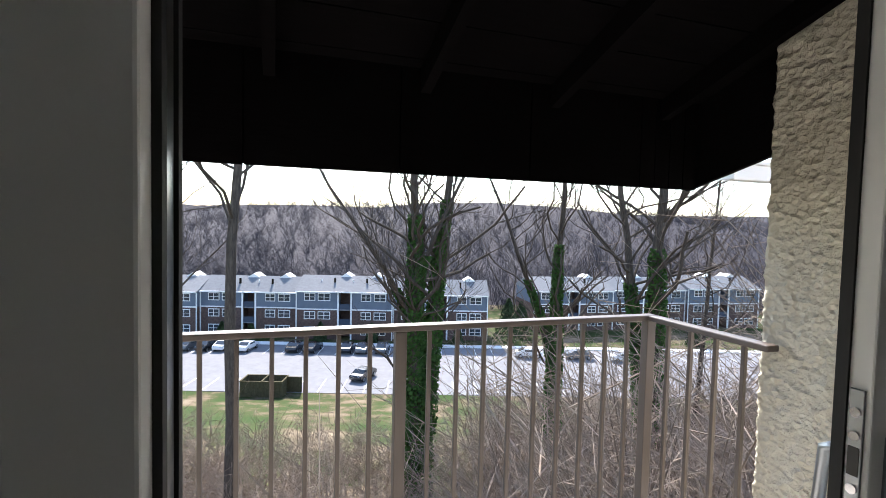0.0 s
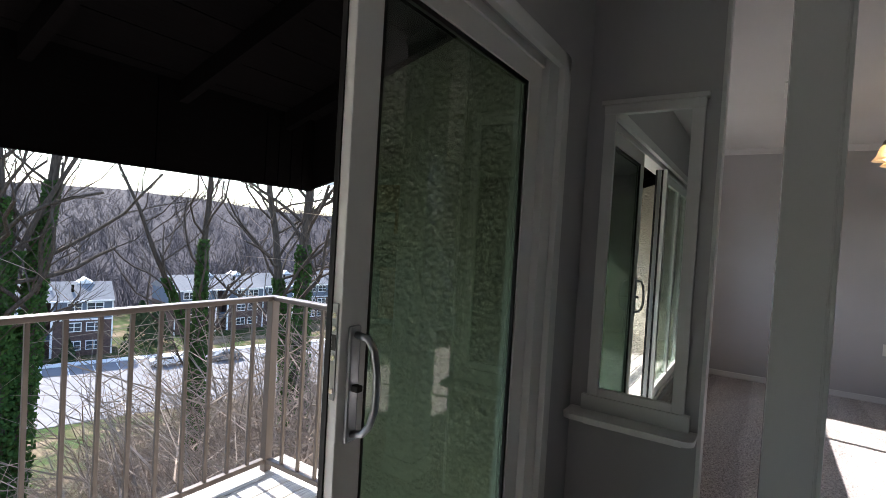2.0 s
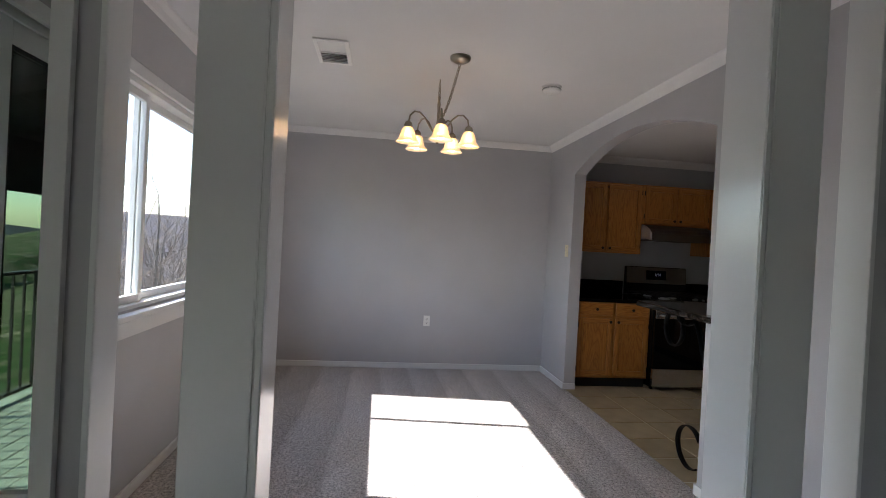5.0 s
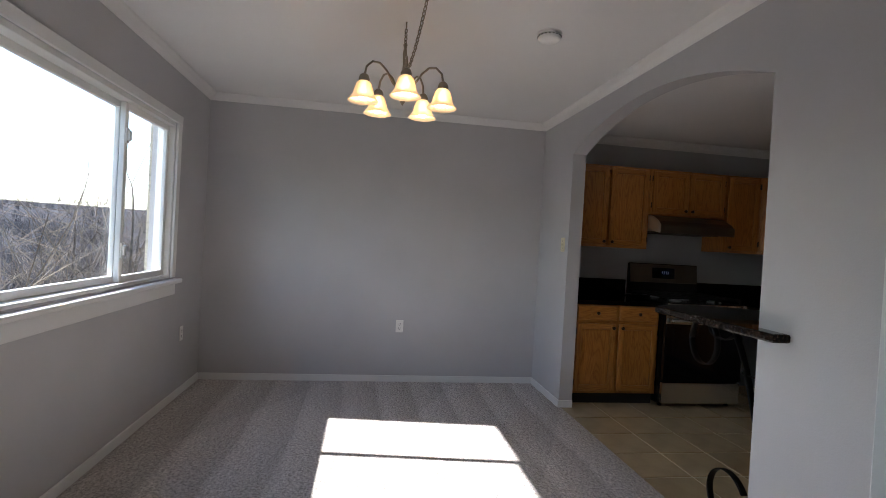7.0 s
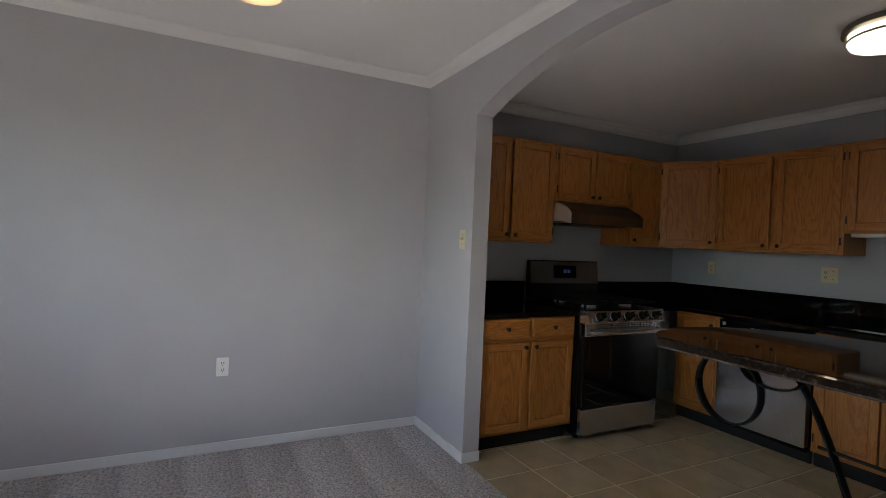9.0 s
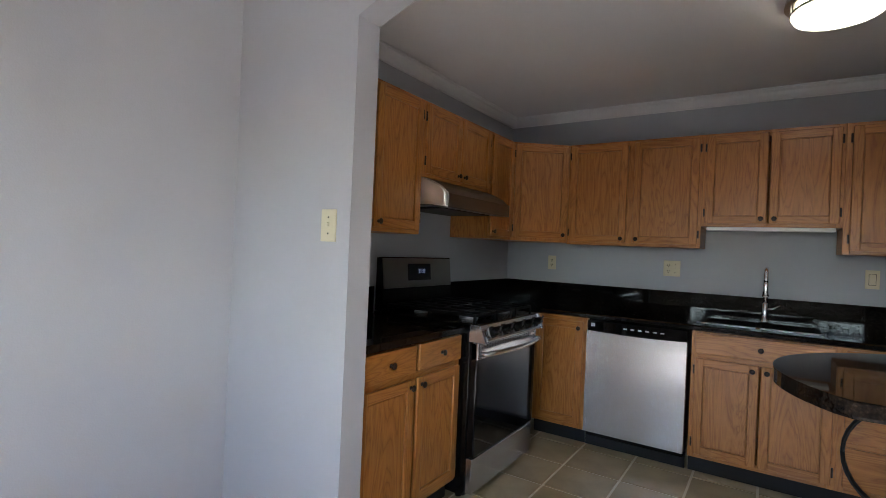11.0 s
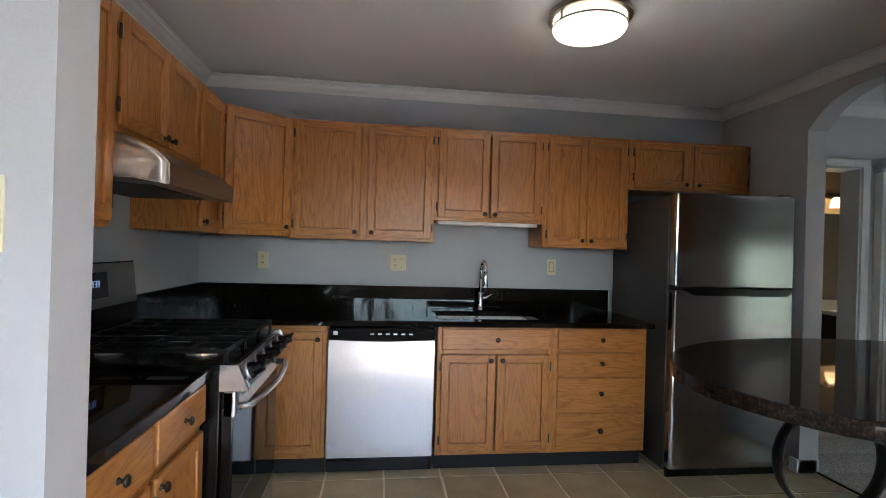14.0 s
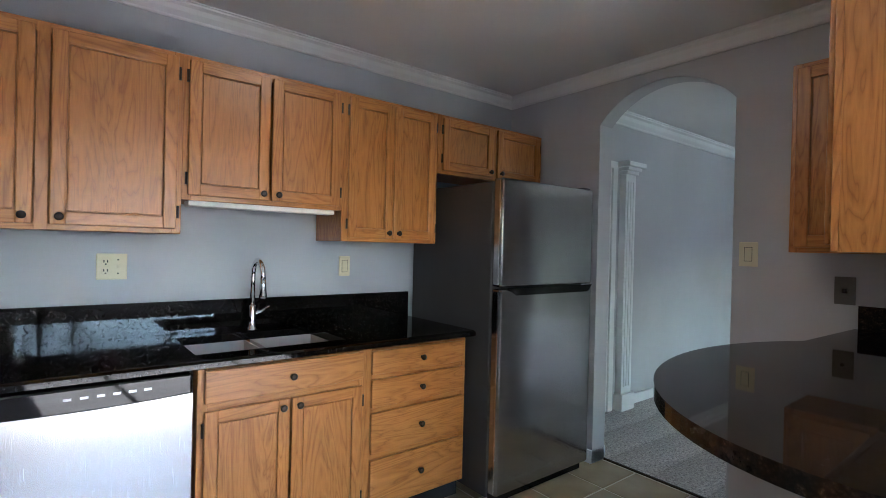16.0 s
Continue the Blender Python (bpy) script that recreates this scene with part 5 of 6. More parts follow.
# ---- seen through the doorway: pilaster, door casing and vanity ----
p = thing("pilaster", pose(1.045, -5.2, 0), "white fluted pilaster beside the doorway", "pilaster", "", "structure")
part("shaft", boxes((-0.075, 0.075, 0.0, 0.06, 0.14, 2.0), (-0.05, -0.03, 0.06, 0.068, 0.2, 1.94), (-0.01, 0.01, 0.06, 0.068, 0.2, 1.94), (0.03, 0.05, 0.06, 0.068, 0.2, 1.94), bev=0.003), TRIM, p)
part("base", boxes((-0.095, 0.095, 0.0, 0.085, 0, 0.14), bev=0.005), TRIM, p)
part("capital", boxes((-0.09, 0.09, 0, 0.08, 2.0, 2.03), (-0.105, 0.105, 0, 0.1, 2.03, 2.06), (-0.13, 0.13, 0, 0.125, 2.06, 2.1), bev=0.006), TRIM, p)
d = thing("door_2", pose(1.24, -5.2, 0), "white cased doorway to the bathroom", "doorway", "", "structure")
part("casing", boxes((-0.065, 0.0, 0.0, 0.016, 0, 2.1), (0.71, 0.775, 0.0, 0.016, 0, 2.1), (0.0, 0.71, 0.0, 0.016, 2.04, 2.1), bev=0.003), TRIM, d)
part("jamb", boxes((0.0, 0.012, -0.16, 0.0, 0, 2.04), (0.698, 0.71, -0.16, 0, 0, 2.04), (0.012, 0.698, -0.16, 0, 2.028, 2.04)), TRIM, d)
v = thing("vanity", pose(-0.55, -6.298, 0), "dark wooden bathroom vanity with white top", "vanity")
part("body", boxes((-0.03, 1.0, 0.0, 0.5, 0, 0.8), bev=0.004), BRONZE, v)
part("top", boxes((-0.04, 1.02, -0.01, 0.53, 0.8, 0.84), (-0.04, 1.02, -0.01, 0.02, 0.84, 0.94), bev=0.005), WHITE_PLASTIC, v, "white vanity top")
vm = thing("bathroom_mirror", pose(0.1, -6.298, 1.45), "plain wall mirror above the vanity", "mirror")
part("glass", boxes((-0.5, 0.48, 0, 0.006, -0.5, 0.35)), MIRROR, vm)
vl = thing("vanity_light", pose(0.22, -6.298, 1.92), "lit bathroom vanity light with glass shades", "wall light")
part("bar", boxes((-0.3, 0.3, 0, 0.03, 0.03, 0.08), bev=0.006), BRONZE, vl)
for x in (-0.2, 0.0, 0.2):
    part("shade", lathe([(0.025, 0.03), (0.045, 0.0), (0.06, -0.07), (0.055, -0.07), (0.04, 0.0), (0.02, 0.025)], 20, pose(x, 0.1, 0)), SHADE, vl, "lit glass shade", smooth=True)
    part("bulb", lathe([(0.0001, -0.05), (0.024, -0.03), (0.02, 0.0), (0.0001, 0.02)], 14, pose(x, 0.1, 0)), BULB, vl, smooth=True)
    part("arm", tube([(x, 0.03, 0.055), (x, 0.1, 0.055), (x, 0.1, 0.025)], 0.008, 6), BRONZE, vl)

# ---- kitchen floor tiles ----
bm = boxes((-0.1615, 0.1615, -0.1615, 0.1615, -0.006, 0), bev=0.003)
tile_mesh = mesh_of("tile", bm, TILE)
x = 2.10
while x < 5.9:
    y = -2.92
    while y > -5.1:
        t = new("tile", tile_mesh)
        t.parent = kitchen_floor
        t.location = (x + 0.165, y, 0)
        y -= 0.335
    x += 0.335


# ---- outdoors: hillside, car park, houses, woods ----
OUT = pose(-0.15, 0, 0, 0, 0, -17.0)      # local y runs out over the car park, local x to its side
LOT = -19.4


def ground_z(x, y):
    if y < 3:
        z = -6.0
    elif y < 58:
        z = -6.0 + (LOT + 6.0) * ((y - 3) / 55) ** 0.85
    elif y < 117:
        z = LOT
    else:
        z = LOT + 35 * (1 - math.exp(-((y - 117) / 200) ** 1.5)) + 0.028 * max(0, y - 320) * (y < 700)
    if y > 58:
        z += 0.05 * max(0, abs(x) - 90) if y < 117 else 0
        z += (4.5 * math.sin(x / 83 + 1.1) + 3.0 * math.sin(x / 37 + y / 90)) * min(1, max(0, (y - 110) / 150))
    return z


xs = [-900, -600, -420, -300, -220] + list(range(-160, 161, 8)) + [220, 300, 420, 600, 900]
ys = [-60, -20, 0, 3, 6, 9, 12, 16, 20, 25, 30, 36, 42, 47, 53, 58, 64, 72, 84, 96, 108, 117, 125, 140, 165, 195, 230, 270, 320, 380, 450, 540, 650, 800, 1000]
bm = bmesh.new()
grid = [[bm.verts.new((x, y, ground_z(x, y))) for x in xs] for y in ys]
for j in range(len(ys) - 1):
    for i in range(len(xs) - 1):
        bm.faces.new((grid[j][i], grid[j][i + 1], grid[j + 1][i + 1], grid[j + 1][i]))
g = structure("ground", bm, GROUND, "grassy slope with dry leaf litter and far woods", "ground")
g.matrix_world = OUT
g.data.materials.append(HILL)
for p in g.data.polygons:
    p.use_smooth = True
    if p.center.y > 121:
        p.material_index = 1

road = structure("road", boxes((-92, 75, 60, 83.5, LOT - 0.3, LOT + 0.05)), ASPHALT, "pale worn asphalt car park", "car park")
road.matrix_world = OUT
pav = structure("pavement", boxes((-92, 75, 83.5, 85.2, LOT - 0.3, LOT + 0.18)), WHITE_FAR, "pale concrete walk along the houses", "pavement")
pav.matrix_world = OUT
lines = thing("parking_lines", OUT, "white painted parking bay lines", "road marking", "", "structure")
for i in range(54):
    x = -82 + i * 2.8
    part("line", boxes((x, x + 0.12, 77.6, 82.8, LOT + 0.05, LOT + 0.058)), PAINT_LINE, lines)
for i in range(26):
    x = -50 + i * 2.8
    part("line", boxes((x, x + 0.12, 60.3, 65.2, LOT + 0.05, LOT + 0.058)), PAINT_LINE, lines)


def house(m, n, label, w=17.2):
    """A row of n houses of three storeys with an open stair in the middle of each, front towards local -y."""
    h = thing("apartment_building", m, label, "building")
    deep, st = 11.5, 2.75
    for u in range(n):
        x0 = u * w
        s = (0.0, 1.1, 0.3, 1.4)[u % 4]
        eave = 3 * st + (0.0, 0.1, 0.5, 0.15)[u % 4]
        a, b = x0 + w * 0.435, x0 + w * 0.57
        for p, q in ((x0, a), (b, x0 + w)):
            part("wall", boxes((p, q, s, deep, 2 * st, eave)), SIDING, h, "blue gray siding")
            part("lower_wall", boxes((p, q, s, deep, -1, 2 * st)), BRICKWALL, h, "brown brick lower storeys")
            part("belt", boxes((p, q, s - 0.1, s - 0.002, 2 * st - 0.12, 2 * st + 0.1)), WHITE_FAR, h, "white belt board")
        # the open stair: back wall, landings, rails and posts
        part("stair_wall", boxes((a, b, s + 2.6, deep, -1, eave)), BRICKWALL, h)
        for k in (1, 2):
            part("landing", boxes((a, b, s + 0.05, s + 2.6, k * st - 0.2, k * st)), SHINGLE, h)
            part("stair_rail", boxes((a, b, s + 0.05, s + 0.12, k * st, k * st + 1.0)), SIDING_DARK, h, "dark blue stair rail")
        for q in (a, b):
            part("post", boxes((q - 0.14, q + 0.14, s - 0.12, s + 0.14, -1, eave)), WHITE_FAR, h, "white corner board")
        for q in (x0 + 0.1, x0 + w - 0.1):
            part("downspout", boxes((q - 0.09, q + 0.09, s - 0.16, s - 0.02, 0, eave - 0.1)), WHITE_FAR, h)
        rise = eave + 2.3
        rp = [(s - 0.5, eave - 0.15), (s - 0.5, eave), (deep / 2, rise), (deep + 0.5, eave), (deep + 0.5, eave - 0.15)]
        r = part("roof", prism(rp, x0 - 0.12, x0 + w + 0.12, "x"), SHINGLE, h, "pale gray shingle roof")
        part("gutter", boxes((x0, x0 + w, s - 0.64, s - 0.5, eave - 0.22, eave)), WHITE_FAR, r)
        for k in (0.36, 0.7):
            part("chimney", boxes((x0 + w * k, x0 + w * k + 0.32, 3.0, 3.35, eave + 0.9, eave + 2.1)), BLACK, r)
            part("dormer", prism([(x0 + w * k + 0.6, rise - 0.35), (x0 + w * k + 3.2, rise - 0.35), (x0 + w * k + 1.9, rise + 0.5)], deep / 2 - 0.6, deep / 2 + 2.6, "y"), WHITE_FAR, r, "white gabled roof vent")
            part("vent_pipe", cyl(bmesh.new(), (x0 + w * k - 2.4, 3.6, eave + 1.2), (x0 + w * k - 2.4, 3.6, eave + 1.75), 0.14, seg=8), WHITE_FAR, r)
        for k in range(3):
            z = eave - 1.75 if k == 2 else k * st + 0.95
            for p, q in ((0.085, 0.2), (0.227, 0.355), (0.67, 0.775), (0.805, 0.93)):
                p, q = x0 + w * p, x0 + w * q
                wd = part("window", boxes((p, q, s - 0.1, s - 0.02, z, z + 1.4)), WHITE_FAR, h, "white window frame")
                ww = (q - p - 0.36) / 2
                for e in (p + 0.12, p + 0.24 + ww):
                    part("pane", boxes((e, e + ww, s - 0.13, s - 0.09, z + 0.13, z + 1.27)), PANE, wd)
                    part("meeting_rail", boxes((e, e + ww, s - 0.145, s - 0.128, z + 0.66, z + 0.73)), WHITE_FAR, wd)
    return h


house(OUT @ pose(-58.2, 88, LOT - 0.1), 4, "blue gray sided apartment row with brick base")
house(OUT @ pose(21.0, 99, LOT - 0.1, 0, 0, 8), 3, "blue gray sided apartment row beyond the trees")


def car(m, paint, label):
    c = thing("car", m, label, "car", "cars in the car park")
    prof = [(-2.2, 0.35), (-2.25, 0.75), (-2.1, 0.95), (-1.3, 1.02), (-0.75, 1.42), (0.7, 1.45), (1.5, 1.05), (2.15, 0.95), (2.25, 0.7), (2.2, 0.35)]
    bm = prism(prof, -0.88, 0.88, "x")
    bmesh.ops.bevel(bm, geom=[e for e in bm.edges if abs(e.verts[0].co.x - e.verts[1].co.x) < 1e-5], offset=0.08, segments=2, affect="EDGES")
    b = part("body", bm, paint, c)
    part("windshield", prism([(-1.3, 1.04), (-0.8, 1.42), (-0.76, 1.43), (-1.24, 1.05)], -0.72, 0.72, "x"), PANE, b)
    part("rear_window", prism([(0.76, 1.44), (1.48, 1.07), (1.52, 1.07), (0.8, 1.45)], -0.72, 0.72, "x"), PANE, b)
    part("side_window", boxes((-0.9, 0.9, -0.7, 0.75, 1.06, 1.34)), PANE, b)
    for s in (-1, 1):
        for y in (-1.4, 1.4):
            w = part("wheel", cyl(bmesh.new(), (s * 0.7, y, 0.33), (s * 0.92, y, 0.33), 0.33, seg=18), RUBBER, c)
            part("rim", cyl(bmesh.new(), (s * 0.915, y, 0.33), (s * 0.93, y, 0.33), 0.2, seg=14), ALU, w)
        part("headlight", boxes((s * 0.5 - 0.15, s * 0.5 + 0.15, -2.2, -2.05, 0.72, 0.86), bev=0.03), WHITE_PLASTIC, c)
        part("tail_light", boxes((s * 0.55 - 0.15, s * 0.55 + 0.15, 2.1, 2.2, 0.75, 0.88), bev=0.03), SLOT, c)
    return c


CAR_BLACK = mat("black_car_paint", (0.012, 0.013, 0.016), 0.15, Coat_Weight=0.6)
CAR_WHITE = mat("white_car_paint", (0.7, 0.7, 0.7), 0.2, Coat_Weight=0.6)
CAR_GRAY = mat("gray_car_paint", (0.14, 0.15, 0.16), 0.2, 0.3, Coat_Weight=0.6)
black_car = car(OUT @ pose(-8.7, 66.0, LOT + 0.05, 0, 0, -22), CAR_BLACK, "black sedan parked across the lot")
white_car = car(OUT @ pose(-29.2, 79.8, LOT + 0.05, 0, 0, 172), CAR_WHITE, "white car parked facing the houses")
gray_car = car(OUT @ pose(-38.5, 79.8, LOT + 0.05, 0, 0, 172), CAR_GRAY, "dark gray car parked facing the houses")
for src, x, y, r in ((black_car, -35.6, 79.8, 172), (white_car, -33.0, 80.2, 172), (black_car, -21.6, 80, 175), (black_car, -18.7, 79.8, 170), (black_car, -13.1, 80, 175), (gray_car, -10.6, 80, 175), (gray_car, -7.5, 80.2, 175), (black_car, -47.0, 79.6, 172), (gray_car, -50.0, 79.6, 172), (white_car, -64.0, 79.6, 175), (gray_car, -58.0, 72.0, 80), (white_car, 16.0, 78.5, 90), (gray_car, 24.0, 78.0, 90), (white_car, 31.0, 77.0, 90), (black_car, -44.0, 64.0, 20)):
    copy_thing(src, OUT @ pose(x, y, LOT + 0.05, 0, 0, r))

# fenced bin store at the lot's edge
f = thing("bin_enclosure", OUT @ pose(-18.6, 58.2, LOT), "olive brown wooden bin enclosure beside the car park", "enclosure")
for x0, x1, y0, y1 in ((-3.6, 1.4, 0, 0.1), (-3.6, -3.5, 0.1, 2.6), (1.3, 1.4, 0.1, 2.6), (-3.6, 1.4, 2.6, 2.7), (1.4, 3.2, 2.0, 2.1), (-1.1, -1.0, 0.1, 2.6)):
    n = max(1, round(max(x1 - x0, y1 - y0) / 0.3))
    for k in range(n):
        p0, p1 = k / n, (k + 0.94) / n
        row = (x0 + (x1 - x0) * p0, x0 + (x1 - x0) * p1, y0, y1) if x1 - x0 > y1 - y0 else (x0, x1, y0 + (y1 - y0) * p0, y0 + (y1 - y0) * p1)
        part("fence_board", boxes((*row, -0.5, 1.85)), FENCE, f)
    part("cap_board", boxes((x0 - 0.04, x1 + 0.04, y0 - 0.04, y1 + 0.04, 1.85, 1.92)), FENCE, f)


# ---- trees ----
def limb(bm, rng, p, d, length, r0, depth, taper=0.6, droop=0.0):
    """A crooked limb that forks into thinner ones."""
    n = 5
    pts, rad = [p.copy()], [r0]
    q, w = p.copy(), d.normalized()
    for i in range(n):
        w = (w + Vector((rng.uniform(-1, 1), rng.uniform(-1, 1), rng.uniform(-0.5, 0.8))) * 0.42 + Vector((0, 0, 0.05 - droop))).normalized()
        q = q + w * (length / n)
        pts.append(q.copy())
        rad.append(r0 * (1 - (1 - taper) * (i + 1) / n))
    tube(pts, rad, 6 if r0 > 0.04 else 3, bm)
    if depth > 0:
        k = rng.choice((3, 4)) if depth > 1 else 4
        for _ in range(k):
            i = rng.randint(2, n)
            side = Vector((rng.uniform(-1, 1), rng.uniform(-1, 1), rng.uniform(-0.1, 0.7))).normalized()
            limb(bm, rng, pts[i], (w * 0.8 + side * 0.9), length * rng.uniform(0.45, 0.7), rad[i] * rng.uniform(0.4, 0.62), depth - 1, 0.35)


def tree(x, y, label, stems, seed, ivy=0.0, depth=4):
    """stems: rows of lean x, lean y, height, radius, share of the height below the fork. ivy: how high the ivy climbs."""
    rng = random.Random(seed)
    base = ground_z(x, y) - 0.3
    t = thing("tree", OUT @ pose(x, y, base), label, "tree", "bare trees on the slope")
    for lx, ly, h, r, fork in stems:
        bm = bmesh.new()
        pts, rad = [], []
        n = 9
        for i in range(n + 1):
            k = i / n
            side = max(0.0, (k - fork) / (1 - fork)) ** 1.15
            pts.append(Vector((lx * h * side + rng.uniform(-0.05, 0.05) * h * 0.1, ly * h * k ** 1.4 + rng.uniform(-0.05, 0.05) * h * 0.06, h * k)))
            rad.append(r * (1.1 - 0.86 * k) if i else r * 1.5)
        tube(pts, rad, 10, bm)
        part("trunk", bm, BARK, t, smooth=True)
        bm = bmesh.new()
        for _ in range(19):
            k = rng.uniform(0.42, 1.0)
            i = min(n - 1, int(k * n))
            p = pts[i].lerp(pts[i + 1], k * n - i)
            a = rng.uniform(0, 6.283)
            limb(bm, rng, p, Vector((math.cos(a), math.sin(a), rng.uniform(0.35, 1.1))), h * rng.uniform(0.16, 0.3), r * (1.1 - 0.86 * k) * 0.36, depth - 1)
        limb(bm, rng, pts[-1], pts[-1] - pts[-2], h * 0.3, rad[-1], depth, 0.3)
        part("crown", bm, BARK, t)
        if ivy > 0:
            verts, faces = [], []
            for _ in range(int(9000 * ivy)):
                k = rng.uniform(0.02, ivy)
                i = min(n - 1, int(k * n))
                p = pts[i].lerp(pts[i + 1], k * n - i)
                a = rng.uniform(0, 6.283)
                rr = r * (1.1 - 0.7 * k) * rng.uniform(0.95, 1.0 + 0.9 * (1 - k / ivy) + 0.35)
                c = p + Vector((math.cos(a) * rr, math.sin(a) * rr, 0))
                u = Vector((rng.uniform(-1, 1), rng.uniform(-1, 1), rng.uniform(-1, 1))).normalized() * rng.uniform(0.05, 0.11)
                v = u.orthogonal().normalized() * u.length * 0.7
                b0 = len(verts)
                verts += [tuple(c - u), tuple(c + v), tuple(c + u), tuple(c - v)]
                faces.append((b0, b0 + 1, b0 + 2, b0 + 3))
            me = bpy.data.meshes.new("ivy")
            me.from_pydata(verts, [], faces)
            me.materials.append(IVY)
            o = new("ivy", me)
            o.parent = t
            o["label"] = "dark green ivy leaves"
    return t


tree(-6.0, 15.0, "tall straight bare tree beside the balcony", [(0.0, 0.02, 24, 0.2, 0.1)], 3, 0.0)
tree(-0.5, 21.0, "large forked bare tree wrapped in ivy", [(-0.02, 0, 19, 0.36, 0.3), (0.09, 0.05, 20, 0.31, 0.05), (-0.27, 0.02, 14.5, 0.24, 0.56), (0.16, 0.0, 16.5, 0.2, 0.66)], 7, 0.7)
tree(5.9, 23.0, "leaning bare tree wrapped in ivy", [(0.01, 0.0, 18, 0.27, 0.2), (-0.2, 0.05, 15.5, 0.21, 0.45)], 11, 0.7)
tree(10.0, 22.0, "thick bare tree with ivy on its trunk", [(0.02, 0.0, 22, 0.38, 0.2), (-0.08, 0.1, 19, 0.3, 0.15)], 15, 0.56)
tree(13.8, 25.0, "slim bare tree on the slope", [(0.05, 0.0, 18, 0.16, 0.1)], 19, 0.0)
tree(-10.5, 19.0, "slim crooked bare tree on the slope", [(0.04, 0.0, 17, 0.18, 0.1)], 23, 0.0)
tree(-13.5, 19.0, "bare tree with low forks on the slope", [(0.0, 0.0, 17, 0.34, 0.2), (0.14, 0.0, 14, 0.2, 0.3)], 27, 0.0)
tree(-17.5, 22.0, "bare tree with spreading limbs on the slope", [(0.05, 0.0, 18, 0.28, 0.2), (-0.2, 0.0, 16, 0.2, 0.5)], 31, 0.0)
tree(26.0, 20.0, "bare tree on the slope by the dining window", [(0.0, 0.0, 14, 0.16, 0.1), (0.12, 0.05, 13, 0.12, 0.3)], 35, 0.0)
tree(21.5, 19.0, "small bare tree on the slope by the dining window", [(0.0, 0.0, 12.5, 0.12, 0.1), (-0.15, 0.0, 11.5, 0.09, 0.3)], 41, 0.0)
tree(31.5, 23.0, "small bare tree on the slope by the dining window", [(0.05, 0.0, 14.5, 0.12, 0.1), (-0.1, 0.1, 13, 0.1, 0.25)], 43, 0.0)


def twiggy(name, label, category, spots, material, rng, stems, height, radius):
    """Thin branching stems with three sides each, all in one mesh."""
    verts, faces = [], []

    def stick(p, q, r):
        d = (q - p).normalized()
        s = d.orthogonal().normalized()
        u = d.cross(s)
        b = len(verts)
        for c, rr in ((p, r), (q, r * 0.35)):
            for k in range(3):
                a = 2.0944 * k
                verts.append(tuple(c + s * (rr * math.cos(a)) + u * (rr * math.sin(a))))
        for k in range(3):
            j = (k + 1) % 3
            faces.append((b + k, b + j, b + 3 + j, b + 3 + k))

    for p, s in spots:
        for _ in range(stems):
            a, lean = rng.uniform(0, 6.283), rng.uniform(0.1, 0.75)
            h = height * s * rng.uniform(0.5, 1.1)
            q0 = p + Vector((math.cos(a), math.sin(a), 0)) * rng.uniform(0, 0.4) * s
            q1 = q0 + Vector((math.cos(a) * lean, math.sin(a) * lean, 1)) * h * 0.5
            a2 = a + rng.uniform(-0.8, 0.8)
            l2 = lean * rng.uniform(0.8, 2.2)
            q2 = q1 + Vector((math.cos(a2) * l2, math.sin(a2) * l2, rng.uniform(0.4, 1.0))) * h * 0.5
            r = radius * rng.uniform(0.5, 1.3)
            stick(q0, q1, r)
            stick(q1, q2, r * 0.6)
            for _ in range(3):
                k = rng.uniform(0.2, 1)
                c = q1.lerp(q2, k) if rng.random() < 0.6 else q0.lerp(q1, 0.4 + 0.6 * k)
                a3 = rng.uniform(0, 6.283)
                stick(c, c + Vector((math.cos(a3), math.sin(a3), rng.uniform(-0.2, 0.9))) * h * rng.uniform(0.15, 0.35), r * 0.4)
    me = bpy.data.meshes.new(name)
    me.from_pydata(verts, [], faces)
    me.materials.append(material)
    o = new(name, me)
    o.matrix_world = OUT
    return tagged(o, label, category, "", "stuff")


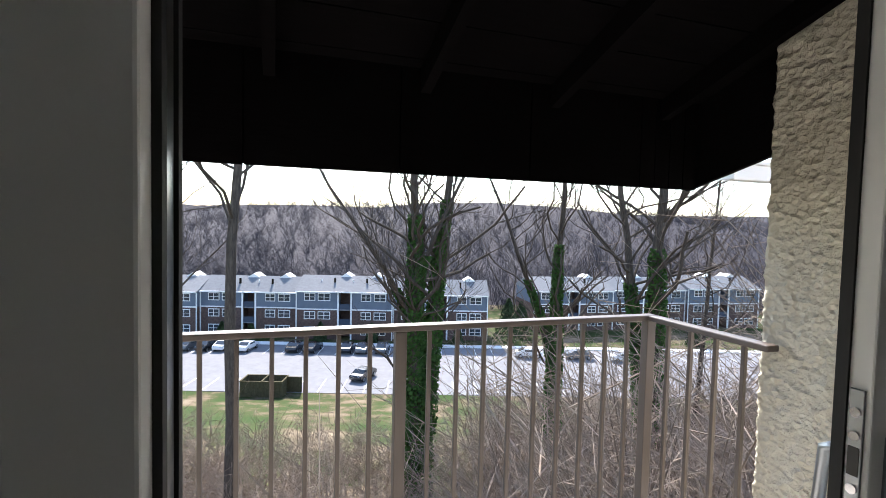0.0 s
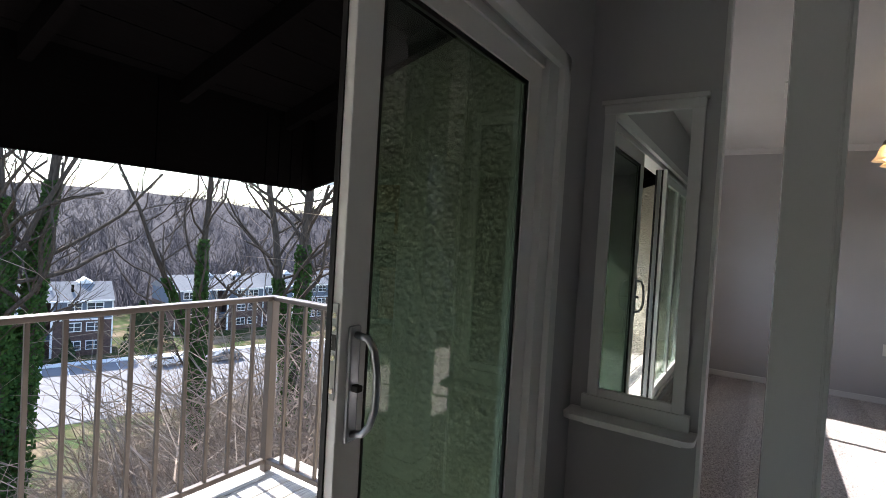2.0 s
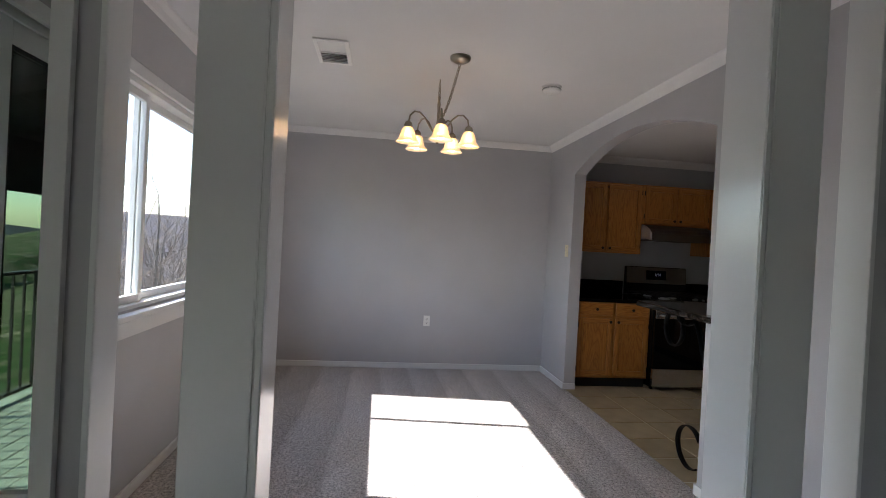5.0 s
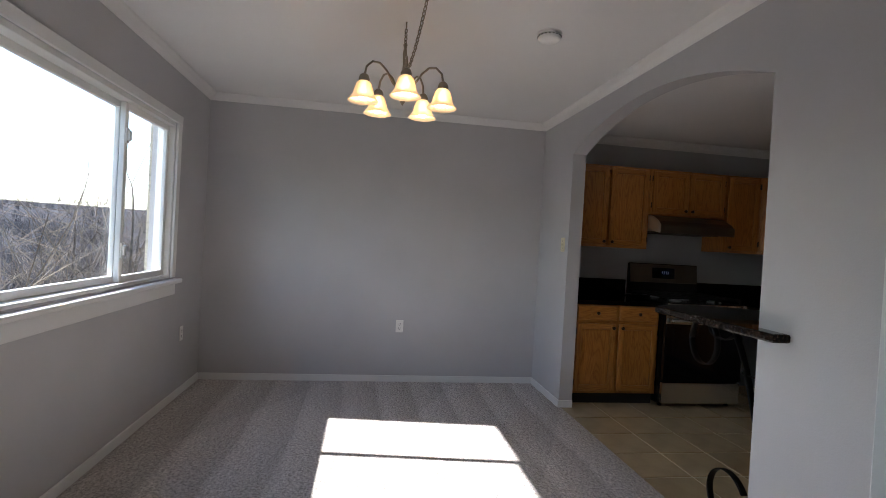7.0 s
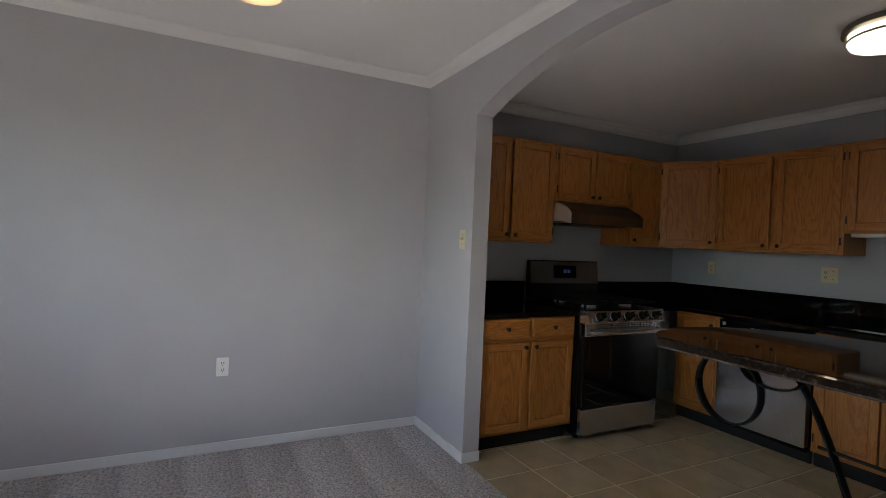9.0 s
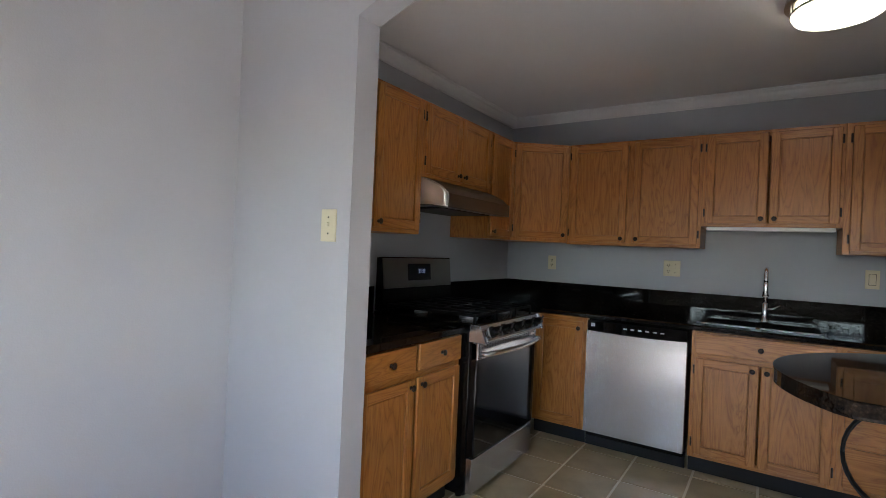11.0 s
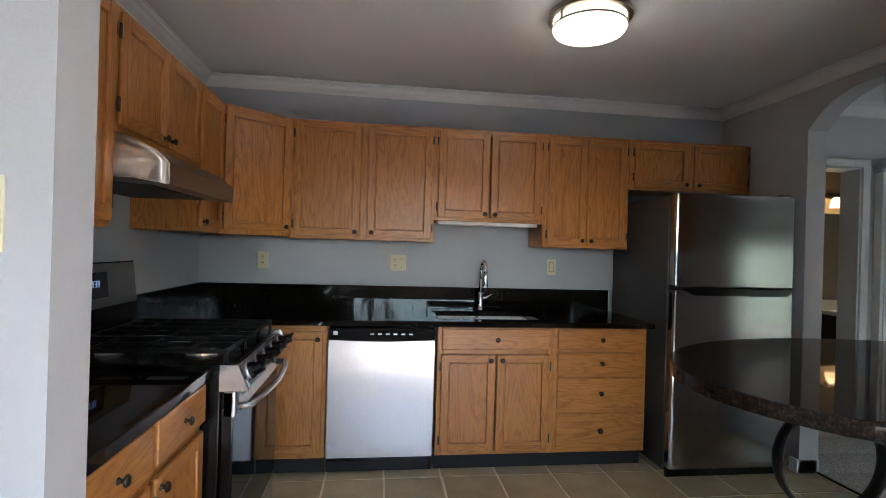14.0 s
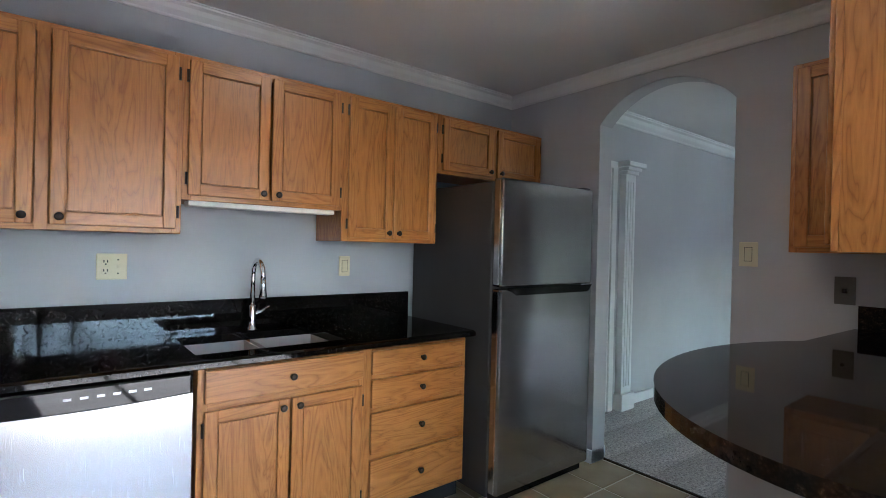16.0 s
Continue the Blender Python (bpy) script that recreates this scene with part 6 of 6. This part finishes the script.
rng = random.Random(5)
spots = []
while len(spots) < 2700:
    y = 4 + 34 * rng.random() ** 1.1
    x = rng.uniform(-1.0, 1.1) * (6 + y * 0.95) + 2
    if -20 < x < 4 and y > 30 and rng.random() < 0.7:
        continue
    tall = 1.0 + (0.7 if x > 2 else 0.0) + (0.3 if y < 14 else 0.0)
    spots.append((Vector((x, y, ground_z(x, y) - 0.1)), tall * rng.uniform(0.7, 1.3)))
twiggy("brush", "tangle of leafless brown brush on the slope", "brush", spots, TWIG, rng, 9, 2.6, 0.022)
spots = []
for _ in range(160):
    y = rng.uniform(9, 30)
    x = rng.uniform(3, 22)
    spots.append((Vector((x, y, ground_z(x, y))), rng.uniform(0.8, 1.3)))
for _ in range(70):
    y = rng.uniform(8, 30)
    x = rng.uniform(20, 60)
    spots.append((Vector((x, y, ground_z(x, y))), rng.uniform(1.0, 1.6)))
for _ in range(130):
    y = rng.uniform(17, 26)
    x = y * rng.uniform(0.6, 1.9) + 6
    spots.append((Vector((x, y, ground_z(x, y))), rng.uniform(1.7, 2.1)))
twiggy("saplings", "thin leafless saplings on the slope", "saplings", spots, TWIG, rng, 7, 8.0, 0.04)
spots = []
while len(spots) < 5500:
    y = 119 + 420 * rng.random() ** 1.3
    x = rng.uniform(-1.1, 1.1) * y
    spots.append((Vector((x, y, ground_z(x, y) - 0.5)), rng.uniform(0.75, 1.25)))
twiggy("far_woods", "distant leafless woods on the ridge", "woods", spots, FARTREE, rng, 6, 9.0, 0.085)

rng = random.Random(9)
verts, faces = [], []
for cx, cy, s in ((14.5, 90, 6.5), (17.5, 94, 5.5), (-36, 86.4, 2.6), (-31, 86.4, 2.4), (-19, 86.4, 2.8), (-10, 86.4, 2.8), (-2, 86.4, 2.4), (5, 86.4, 2.6), (48, 88, 3.5)):
    for _ in range(900):
        h = rng.random()
        a, rr = rng.uniform(0, 6.283), s * 0.45 * (1 - h) ** 0.7 * math.sqrt(rng.random())
        c = Vector((cx + rr * math.cos(a), cy + rr * math.sin(a), LOT + s * h * 1.2))
        u = Vector((rng.uniform(-1, 1), rng.uniform(-1, 1), rng.uniform(-1, 1))).normalized() * 0.28
        v = u.orthogonal() * 0.6
        b = len(verts)
        verts += [tuple(c - u), tuple(c + v), tuple(c + u), tuple(c - v)]
        faces.append((b, b + 1, b + 2, b + 3))
me = bpy.data.meshes.new("shrubs")
me.from_pydata(verts, [], faces)
me.materials.append(EVERGREEN)
o = new("shrubs", me)
o.matrix_world = OUT
tagged(o, "dull green evergreen shrubs by the houses", "shrubs", "", "stuff")
